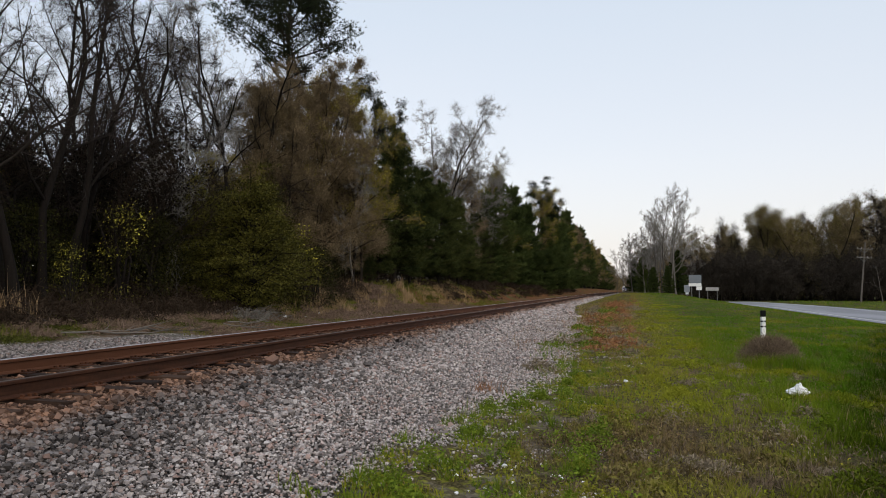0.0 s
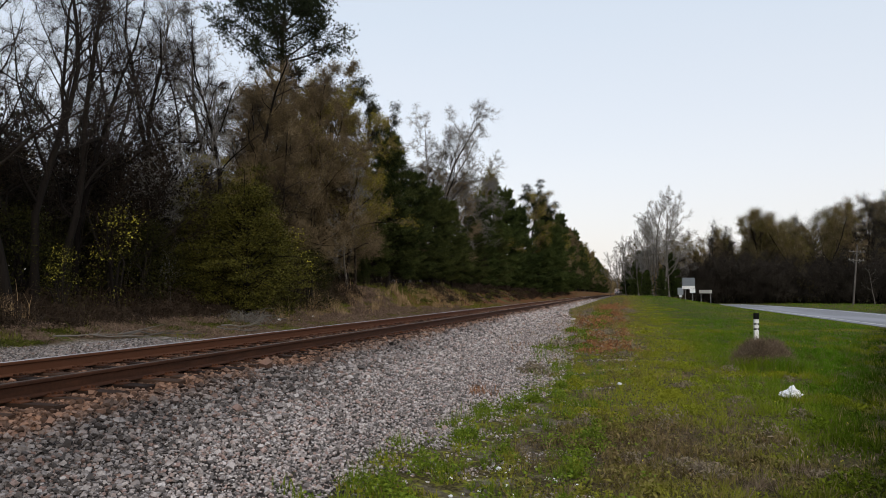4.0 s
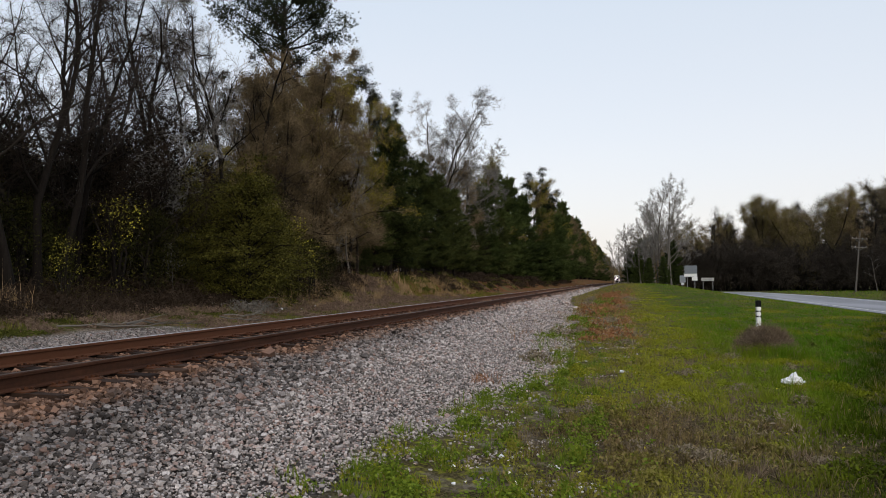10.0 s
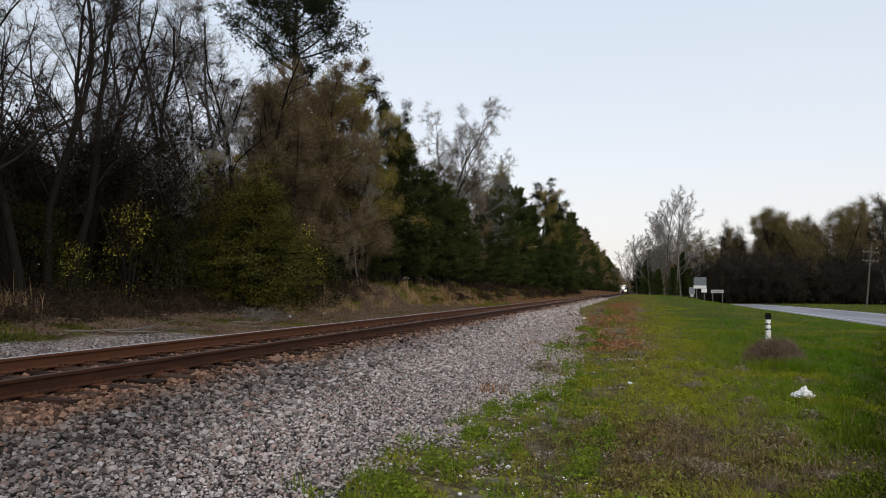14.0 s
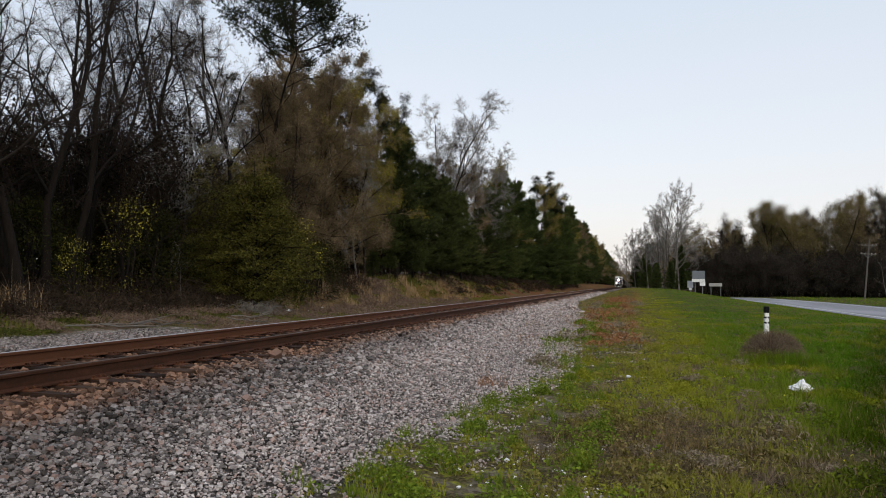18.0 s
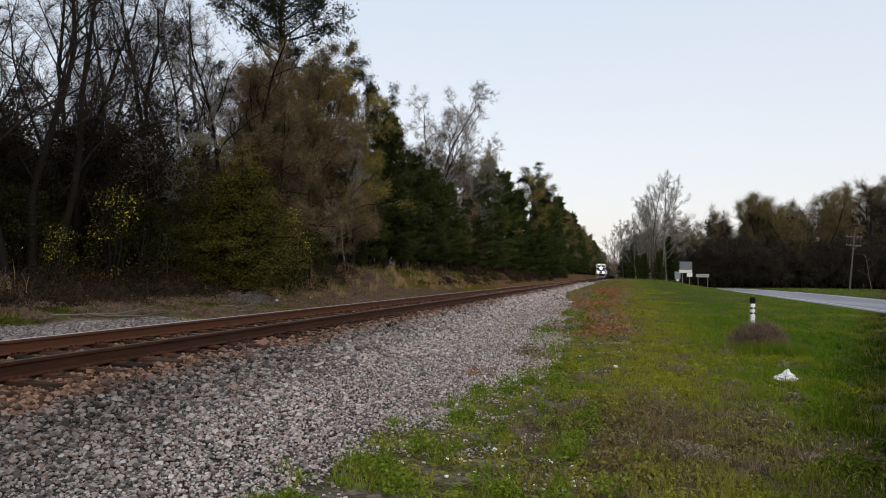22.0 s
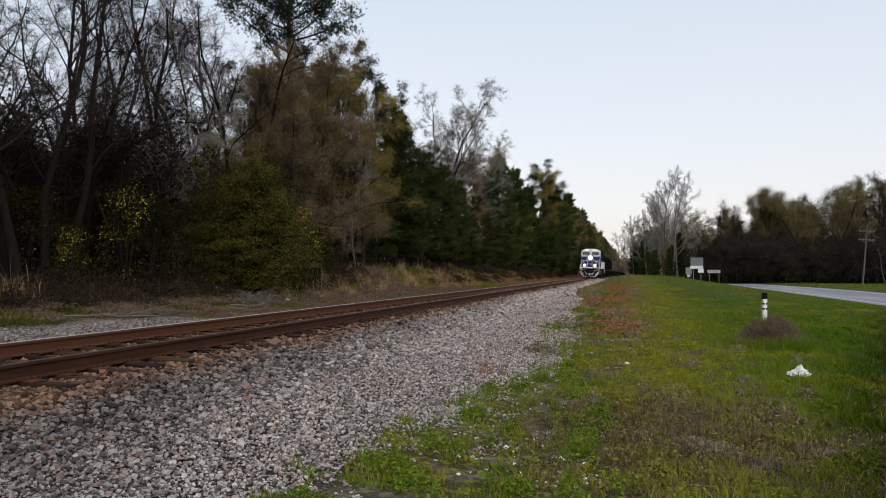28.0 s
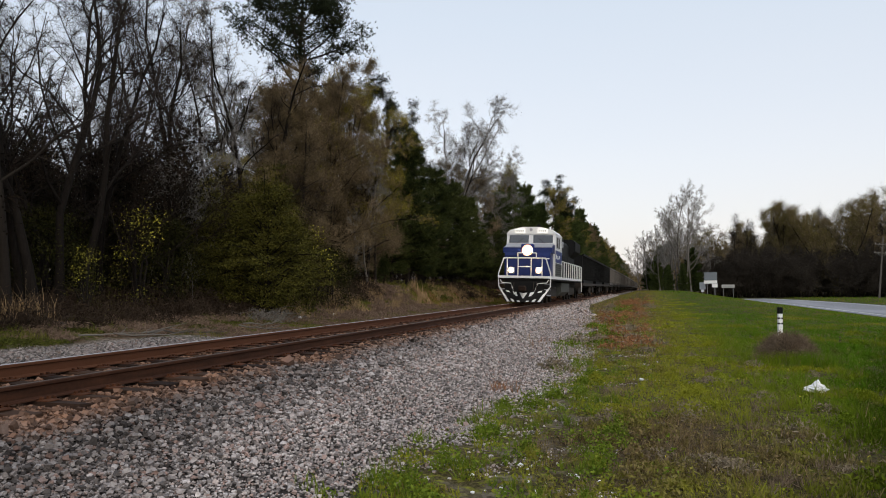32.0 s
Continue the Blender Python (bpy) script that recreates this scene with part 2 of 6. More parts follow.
M = {
    "ground": mat_ground(),
    "stones": mat_stones(),
    "grass": mat_grass("verge_grass"),
    "asphalt": mat_asphalt(),
    "line": mat_varied("road_paint", (0.55, 0.55, 0.52), (0.75, 0.75, 0.72), scale=4.0),
    "rail": mat_varied("rusty_rail_steel", (0.020, 0.0085, 0.005), (0.100, 0.039, 0.019), rough=0.8, spec=0.15, scale=3.0, by="thing", stretch=(6.0, 0.6, 6.0)),
    # reflections put into the colour: dark woods near, pale sky far
    "dull": mat_varied("worn_rail_head", (0.030, 0.019, 0.013), (0.085, 0.060, 0.046), rough=0.45, spec=0.3, scale=2.0, bump=0, by="thing"),
    "shine": mat_varied("polished_rail_head", (0.42, 0.42, 0.43), (0.60, 0.60, 0.61), rough=0.45, metal=0.35, scale=2.0, bump=0, by="thing"),
    "tie": mat_varied("creosoted_timber", (0.014, 0.008, 0.006), (0.062, 0.035, 0.023), rough=0.9, spec=0.15, scale=5.0, by="thing", stretch=(0.6, 6.0, 6.0)),
    "bark": mat_varied("grey_bark", (0.070, 0.062, 0.055), (0.180, 0.162, 0.142), rough=0.95, spec=0.1, scale=3.0, by="thing", stretch=(5.0, 5.0, 0.8)),
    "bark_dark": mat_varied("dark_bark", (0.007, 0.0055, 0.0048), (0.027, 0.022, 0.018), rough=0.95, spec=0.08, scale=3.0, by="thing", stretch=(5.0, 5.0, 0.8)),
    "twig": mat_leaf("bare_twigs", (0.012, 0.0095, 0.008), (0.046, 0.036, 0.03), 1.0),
    "twig_russet": mat_leaf("russet_twigs", (0.105, 0.078, 0.046), (0.270, 0.200, 0.122), 0.9),
    "twig_pale": mat_leaf("pale_bare_twigs", (0.13, 0.12, 0.112), (0.29, 0.27, 0.25), 0.9),
    "bud_brown": mat_leaf("russet_buds", (0.095, 0.070, 0.036), (0.240, 0.180, 0.090), 0.7),
    "oak_leaf": mat_leaf("dark_oak_leaves", (0.008, 0.01, 0.006), (0.044, 0.046, 0.024), 1.0),
    "bud_tan": mat_leaf("tan_buds", (0.055, 0.046, 0.028), (0.155, 0.128, 0.074), 0.4),
    "bud_olive": mat_leaf("olive_young_leaves", (0.11, 0.092, 0.014), (0.33, 0.275, 0.036), 0.8),
    "bud_far": mat_leaf("dull_olive_leaves", (0.075, 0.063, 0.018), (0.190, 0.158, 0.045), 0.3),
    "bud_grey": mat_leaf("grey_green_buds", (0.09, 0.088, 0.066), (0.2, 0.192, 0.145), 0.6),
    "needles": mat_leaf("pine_needles", (0.013, 0.023, 0.008), (0.102, 0.114, 0.034), 1.5),
    # near-black leaves: shade inside the wood is put into the colour
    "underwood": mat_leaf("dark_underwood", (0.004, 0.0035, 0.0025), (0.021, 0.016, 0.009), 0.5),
    "far_brush": mat_leaf("grey_brown_far_brush", (0.024, 0.020, 0.0165), (0.078, 0.065, 0.052), 0.12),
    "brown_brush": mat_leaf("brown_brush_twigs", (0.026, 0.018, 0.013), (0.088, 0.062, 0.046), 0.5),
    "clover": mat_grass("clover_leaves", straws=False),
    "needles_dark": mat_leaf("dark_pine_needles", (0.016, 0.028, 0.009), (0.098, 0.124, 0.036), 0.8),
    "shrub": mat_leaf("evergreen_shrub_leaves", (0.012, 0.013, 0.003), (0.160, 0.146, 0.030), 1.7),
    "shrub_dark": mat_leaf("dull_shrub_leaves", (0.006, 0.007, 0.003), (0.042, 0.041, 0.01), 1.4),
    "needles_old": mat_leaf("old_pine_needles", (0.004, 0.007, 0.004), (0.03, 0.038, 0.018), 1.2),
    "yellow": mat_varied("yellow_blossom", (0.38, 0.33, 0.030), (0.70, 0.62, 0.090), rough=0.8, spec=0.06, scale=2.0, bump=0),
    "straw": mat_varied("dry_straw", (0.180, 0.115, 0.055), (0.400, 0.280, 0.155), rough=0.8, spec=0.06, scale=1.0, bump=0),
    "red_weed": mat_varied("red_sorrel", (0.185, 0.076, 0.032), (0.380, 0.182, 0.088), rough=0.8, spec=0.06, scale=1.0, bump=0),
    "dead": mat_varied("dead_weed_stems", (0.060, 0.042, 0.026), (0.170, 0.128, 0.082), rough=0.8, spec=0.06, scale=1.0, bump=0),
    "dead_dark": mat_varied("dark_dead_stalks", (0.014, 0.009, 0.006), (0.058, 0.040, 0.027), rough=0.8, spec=0.06, scale=1.0, bump=0),
    "yellow_green": mat_varied("yellow_green_mat", (0.140, 0.172, 0.016), (0.300, 0.305, 0.026), rough=0.85, spec=0.05, scale=1.0, bump=0),
    "moss": mat_varied("dark_moss_green", (0.026, 0.032, 0.007), (0.095, 0.100, 0.020), rough=0.9, spec=0.04, scale=1.5, bump=0),
    "thatch": mat_varied("matted_dead_grass", (0.095, 0.062, 0.044), (0.235, 0.165, 0.120), rough=0.85, spec=0.05, scale=1.5, bump=0),
    "dead_pale": mat_varied("pale_dead_herbs", (0.110, 0.086, 0.058), (0.290, 0.235, 0.165), rough=0.85, spec=0.05, scale=1.5, bump=0),
    "mound": mat_varied("grey_brown_dead_weeds", (0.085, 0.062, 0.042), (0.270, 0.200, 0.140), rough=0.8, spec=0.06, scale=1.5, bump=0),
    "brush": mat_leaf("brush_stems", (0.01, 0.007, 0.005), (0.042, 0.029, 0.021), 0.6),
    "white_paint": mat_varied("white_paint", (0.72, 0.72, 0.70), (0.88, 0.88, 0.86), rough=0.5, spec=0.4, scale=3.0, by="thing", bump=0.1),
    "black_paint": mat_varied("black_paint", (0.004, 0.004, 0.004), (0.012, 0.012, 0.012), rough=0.7, spec=0.12, scale=2.0, by="thing", bump=0.1),
    "fresh": mat_varied("fresh_green_blades", (0.058, 0.105, 0.009), (0.175, 0.230, 0.026), rough=0.8, spec=0.06, scale=2.0, bump=0),
    "bank_grass": mat_varied("mossy_bank_grass", (0.058, 0.066, 0.011), (0.165, 0.160, 0.030), rough=0.8, spec=0.06, scale=1.0, bump=0),
    "bag": mat_varied("white_plastic_film", (0.70, 0.71, 0.72), (0.86, 0.86, 0.86), rough=0.4, scale=8.0, by="thing", bump=0.2),
    "steel": mat_varied("galvanised_steel", (0.16, 0.16, 0.16), (0.28, 0.28, 0.28), rough=0.6, scale=4.0, metal=0.3, by="thing"),
    "sign_back": mat_varied("grey_sign_face", (0.15, 0.17, 0.19), (0.21, 0.235, 0.26), rough=0.5, scale=2.0, by="thing", bump=0.05),
    "sign_grey": mat_varied("pale_grey_sign", (0.30, 0.32, 0.34), (0.40, 0.42, 0.44), rough=0.5, scale=2.0, by="thing", bump=0.05),
    "sign_pale": mat_varied("weathered_pale_board", (0.36, 0.35, 0.33), (0.48, 0.47, 0.44), rough=0.6, scale=2.0, by="thing", bump=0.05),
    "blue": mat_varied("deep_blue_enamel", (0.007, 0.019, 0.105), (0.012, 0.032, 0.160), rough=0.45, spec=0.25, scale=1.2, by="thing", bump=0.05),
    "grey_paint": mat_varied("light_grey_enamel", (0.30, 0.31, 0.33), (0.42, 0.43, 0.45), rough=0.45, scale=1.5, by="thing", bump=0.05),
    "tank": mat_varied("grimy_tank_paint", (0.045, 0.048, 0.042), (0.10, 0.105, 0.092), rough=0.7, scale=1.5, by="thing"),
    "under": mat_varied("brake_dust_steel", (0.012, 0.010, 0.008), (0.042, 0.033, 0.026), rough=0.85, scale=3.0, by="thing"),
    "rust_dark": mat_varied("grimy_rusty_steel", (0.016, 0.009, 0.006), (0.050, 0.028, 0.018), rough=0.85, spec=0.2, scale=4.0, by="thing"),
    "car_grey": mat_varied("dusty_car_paint", (0.070, 0.062, 0.055), (0.150, 0.135, 0.120), rough=0.8, scale=1.2, by="thing", stretch=(1, 1, 0.3)),
    "coal": mat_varied("heaped_coal", (0.008, 0.008, 0.008), (0.040, 0.039, 0.038), rough=0.7, scale=8.0, by="thing", bump=0.8),
    # base colour lifted to grey to stand in for reflected sky
    "glass_dark": mat_varied("dark_window_glass", (0.045, 0.050, 0.056), (0.080, 0.086, 0.094), rough=0.08, spec=0.8, scale=1.0, by="thing", bump=0),
    "headlamp": mat_lamp("headlamp_glow", (1.0, 0.72, 0.42), 260.0),
    # emission for added rings that imitate the orange halo round the lamps
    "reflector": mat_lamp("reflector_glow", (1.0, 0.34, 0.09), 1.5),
    "ditchlamp": mat_lamp("ditch_lamp_glow", (1.0, 0.72, 0.42), 90.0),
    "number_lit": mat_lamp("lit_number_board", (1.0, 0.97, 0.90), 0.9),
    "petal": mat_varied("white_petals", (0.62, 0.62, 0.60), (0.82, 0.82, 0.80), rough=0.6, scale=3.0, bump=0),
}


# ---- geometry helpers ----
def smooth(lo, hi, v):
    t = np.clip((np.asarray(v, float) - lo) / (hi - lo), 0, 1)
    return t * t * (3 - 2 * t)


def waves(x, y, size, seed):
    """Cheap smooth unevenness, about -1 to 1."""
    r = np.random.RandomState(seed)
    out = 0.0
    for _ in range(5):
        a, k, p = r.uniform(0, 6.28), 6.28 / size * r.uniform(0.6, 1.6), r.uniform(0, 6.28)
        out = out + np.sin((x * math.cos(a) + y * math.sin(a)) * k + p)
    return out / 3.0


TRACK_X, RAIL_TOP, NEAR_RAIL, FAR_RAIL = -6.90, 0.725, -6.15, -7.65
CANT = 1.7           # degrees by which the track leans


def track_drop(y):
    return -1.3 * smooth(150, 650, y)


def ground_z(x, y):
    x, y = np.asarray(x, float), np.asarray(y, float)
    flat = np.interp(x, [-300, -60, -30, -20, -15, -13, -11.5, -9.6, -9.0, -8.4, -7.65, -6.15, -5.5, -5.2, -3.8, -2.4, -1.2, 4, 11, 14, 15.5, 17, 400],
                     [4.0, 2.6, 2.1, 1.65, 1.30, 0.97, 0.68, 0.48, 0.50, 0.556, 0.538, 0.494, 0.455, 0.424, 0.20, 0.04, 0.0, 0.0, -0.10, -0.42, -0.55, -0.62, -0.62])
    bank = 0.85 * smooth(24, 40, y) * smooth(-11.0, -13.0, x) * (1 - smooth(-14, -24, x) * 0.6)
    crest = 0.95 * smooth(25, 125, y) * smooth(-4.6, -1.5, x) * (1 - smooth(4.5, 13.5, x))
    rough = 0.03 * waves(x, y, 1.7, 3) * (1 - smooth(-5.6, -5.2, x) * (1 - smooth(-2.4, -1.0, x))) + 0.12 * waves(x, y, 13, 5) * smooth(-11, -14, x)
    rough = np.where((x > -9.2) & (x < -4.6), 0.006 * waves(x, y, 0.8, 4), rough)
    rough = np.where((x > 14.0) & (x < 27.0), -0.04, rough)
    return flat + bank + crest + rough + track_drop(y)


def edge_x(y):
    """Where the gravel gives way to the verge."""
    return np.interp(y, [0, 5.8, 9.2, 12.5, 20, 28, 60, 200], [-2.6, -2.55, -2.10, -1.65, -1.95, -2.35, -4.4, -4.6])


def tri_mesh(name, verts, tris, material=None, smooth_shade=False):
    verts, tris = np.asarray(verts, np.float32), np.asarray(tris, np.int32)
    me = bpy.data.meshes.new(name)
    me.vertices.add(len(verts))
    me.vertices.foreach_set("co", verts.ravel())
    me.loops.add(tris.size)
    me.loops.foreach_set("vertex_index", tris.ravel())
    me.polygons.add(len(tris))
    me.polygons.foreach_set("loop_start", np.arange(0, tris.size, tris.shape[1], dtype=np.int32))
    me.polygons.foreach_set("use_smooth", np.full(len(tris), smooth_shade, bool))
    me.update(calc_edges=True)
    if material:
        me.materials.append(material)
    return me


def link_mesh(name, me, parent=None, label=""):
    ob = new(name, me)
    if parent is not None:
        ob.parent = parent
    if label:
        ob["label"] = label
    return ob


def part(name, bm, material, parent, label="", smooth_shade=False):
    """Links a bmesh as one mesh object under a thing or a part."""
    me = bpy.data.meshes.new(name)
    if smooth_shade:
        for f in bm.faces:
            f.smooth = True
    bm.to_mesh(me)
    bm.free()
    me.materials.append(material)
    return link_mesh(name, me, parent, label)


def thing(name, label, category, m=None, group="", kind=""):
    ob = new(name)
    if m is not None:
        ob.matrix_world = m
    return tagged(ob, label, category, group, kind)


def box(bm, x0, x1, y0, y1, z0, z1, bevel=0.0):
    r = bmesh.ops.create_cube(bm, size=1.0, matrix=Matrix.LocRotScale(((x0 + x1) / 2, (y0 + y1) / 2, (z0 + z1) / 2), None, (abs(x1 - x0), abs(y1 - y0), abs(z1 - z0))))
    if bevel:
        edges = list({e for v in r["verts"] for e in v.link_edges})
        bmesh.ops.bevel(bm, geom=edges, offset=bevel, segments=1, affect="EDGES", profile=0.5)
    return bm


def rod(bm, a, b, r, sides=8, r2=None):
    a, b = Vector(a), Vector(b)
    d = b - a
    m = Matrix.Translation((a + b) / 2) @ d.to_track_quat("Z", "Y").to_matrix().to_4x4()
    bmesh.ops.create_cone(bm, cap_ends=True, segments=sides, radius1=r, radius2=r if r2 is None else r2, depth=d.length, matrix=m)
    return bm


def prism(bm, poly, x0, x1, axis="x"):
    """A polygon of (u, v) drawn out along one axis: x -> (y, z), y -> (x, z), z -> (x, y)."""
    def at(u, v, w):
        return {"x": (w, u, v), "y": (u, w, v), "z": (u, v, w)}[axis]
    a = [bm.verts.new(at(u, v, x0)) for u, v in poly]
    b = [bm.verts.new(at(u, v, x1)) for u, v in poly]
    k = len(poly)
    bm.faces.new(a)
    bm.faces.new(b[::-1])
    for i in range(k):
        bm.faces.new((a[i], b[i], b[(i + 1) % k], a[(i + 1) % k]))
    bmesh.ops.recalc_face_normals(bm, faces=bm.faces)
    return bm


class Acc:
    """Gathers triangles of many small pieces into one mesh."""

    def __init__(self):
        self.v, self.f, self.k = [], [], 0

    def add(self, v, f):
        v, f = np.asarray(v, float).reshape(-1, 3), np.asarray(f, int).reshape(-1, 3)
        self.v.append(v)
        self.f.append(f + self.k)
        self.k += len(v)

    def tube(self, pts, radii, sides):
        pts = np.asarray(pts, float)
        k = len(pts)
        t = np.gradient(pts, axis=0)
        t /= np.linalg.norm(t, axis=1, keepdims=True) + 1e-9
        ref = np.array([0.0, 0.0, 1.0]) if abs(t[0, 2]) < 0.8 else np.array([1.0, 0.0, 0.0])
        u = np.cross(t, ref)
        u /= np.linalg.norm(u, axis=1, keepdims=True) + 1e-9
        w = np.cross(t, u)
        a = np.arange(sides) * 2 * np.pi / sides
        ring = pts[:, None] + np.asarray(radii)[:, None, None] * (np.cos(a)[None, :, None] * u[:, None] + np.sin(a)[None, :, None] * w[:, None])
        i = np.arange(k - 1)[:, None] * sides
        j, jn = np.arange(sides)[None], (np.arange(sides)[None] + 1) % sides
        q = np.stack([i + j, i + jn, i + sides + jn, i + sides + j], -1).reshape(-1, 4)
        self.add(ring.reshape(-1, 3), np.concatenate([q[:, [0, 1, 2]], q[:, [0, 2, 3]]]))

    def mesh(self, name, material, smooth_shade=False):
        return tri_mesh(name, np.concatenate(self.v), np.concatenate(self.f), material, smooth_shade)


def unit(v):
    return v / (np.linalg.norm(v, axis=-1, keepdims=True) + 1e-9)


def leaves(acc, centres, size, rng, long=1.0, flat=0.0):
    """One small leaf (two triangles) at each centre, turned at random."""
    k = len(centres)
    d = unit(rng.normal(size=(k, 3)) * [1, 1, 1 - flat])
    s = unit(np.cross(d, rng.normal(size=(k, 3))))
    L = size * rng.uniform(0.6, 1.4, (k, 1))
    a = centres - d * L * long * 0.5
    b = centres + d * L * long * 0.5
    v = np.stack([a, centres + s * L * 0.35, b, centres - s * L * 0.35], 1)
    base = np.arange(k)[:, None] * 4
    f = np.concatenate([base + [0, 1, 2], base + [0, 2, 3]])
    acc.add(v, f)


def tufts(acc, centres, dirs, length, width, count, rng, spread=0.9):
    """Bundles of thin pointed blades or needles that fan out from each centre."""
    k = len(centres) * count
    c = np.repeat(centres, count, 0)
    d = unit(np.repeat(dirs, count, 0) + rng.normal(size=(k, 3)) * spread)
    s = unit(np.cross(d, rng.normal(size=(k, 3))))
    L = np.asarray(length) if np.ndim(length) == 0 else np.repeat(length, count)[:, None]
    L = L * rng.uniform(0.6, 1.2, (k, 1))
    v = np.stack([c - s * width / 2, c + s * width / 2, c + d * L], 1)
    acc.add(v, np.arange(k * 3).reshape(-1, 3))
# ---- the ground, one sheet to the horizon ----
def build_ground():
    xs = np.unique(np.concatenate([np.linspace(-3000, -200, 12), np.linspace(-200, -40, 25), np.linspace(-40, -14, 40), np.linspace(-14, 16, 121),
                                   np.linspace(16, 40, 30), np.linspace(40, 200, 20), np.linspace(200, 3000, 12)]))
    ys = np.unique(np.concatenate([np.linspace(-1500, -30, 12), np.linspace(-30, 0, 16), np.linspace(0, 40, 134), np.linspace(40, 160, 100),
                                   np.linspace(160, 700, 60), np.linspace(700, 4500, 24)]))
    gx, gy = np.meshgrid(xs, ys)
    v = np.stack([gx, gy, ground_z(gx, gy)], -1).reshape(-1, 3)
    w, h = len(xs), len(ys)
    i = (np.arange(h - 1)[:, None] * w + np.arange(w - 1)[None]).ravel()
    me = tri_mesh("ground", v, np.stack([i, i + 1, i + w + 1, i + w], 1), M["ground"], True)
    tagged(link_mesh("ground", me), "grassy verge, grey gravel bed and leaf-littered woodland floor", "ground", kind="structure")


build_ground()


def build_road():
    ys = np.concatenate([np.linspace(-60, 160, 56), np.linspace(170, 900, 30)])
    mid = 20.6 - 7.0 * smooth(95, 190, ys) - 30 * smooth(170, 700, ys)
    z = -0.60 + track_drop(ys) * 0.6 - 0.9 * smooth(135, 230, ys)

    def strip(name, a, b, dz, mat):
        v = np.concatenate([np.stack([mid + a, ys, z + dz], 1), np.stack([mid + b, ys, z + dz], 1),
                            np.stack([mid + a - 0.1, ys, z + dz - 0.4], 1), np.stack([mid + b + 0.1, ys, z + dz - 0.4], 1)])
        k = len(ys)
        i = np.arange(k - 1)
        f = np.concatenate([np.stack([i, i + k, i + k + 1, i + 1], 1), np.stack([i + 2 * k, i, i + 1, i + 2 * k + 1], 1),
                            np.stack([i + k, i + 3 * k, i + 3 * k + 1, i + k + 1], 1)])
        return tri_mesh(name, v, f, mat)
    road = tagged(link_mesh("road", strip("road", -4.6, 4.6, 0.0, M["asphalt"])), "pale worn two-lane asphalt road along the verge", "road", kind="structure")
    for a in (-3.75, 3.6):
        link_mesh("edge_line", strip("edge_line", a, a + 0.15, 0.005, M["line"]), road, "white painted edge line")
    return road


build_road()


# ---- the railway track ----
def rail_profile():
    return [(-0.07, 0.0), (0.07, 0.0), (0.07, 0.012), (0.012, 0.032), (0.009, 0.128), (0.035, 0.142), (0.036, 0.170), (0.028, 0.178),
            (-0.028, 0.178), (-0.036, 0.170), (-0.035, 0.142), (-0.009, 0.128), (-0.012, 0.032), (-0.07, 0.012)]


def sweep(poly, x0, z0, ys):
    poly = np.array(poly)
    k = len(poly)
    zz = track_drop(ys)
    v = np.stack([np.broadcast_to(poly[None, :, 0] + x0, (len(ys), k)), np.broadcast_to(ys[:, None], (len(ys), k)), poly[None, :, 1] + z0 + zz[:, None]], -1).reshape(-1, 3)
    i, j = np.arange(len(ys) - 1)[:, None] * k, np.arange(k)[None]
    jn = (j + 1) % k
    return v, np.stack([i + j, i + jn, i + k + jn, i + k + j], -1).reshape(-1, 4)


TIE_STEP, TIE_TOP = 0.55, -0.196      # tie top below the running surface


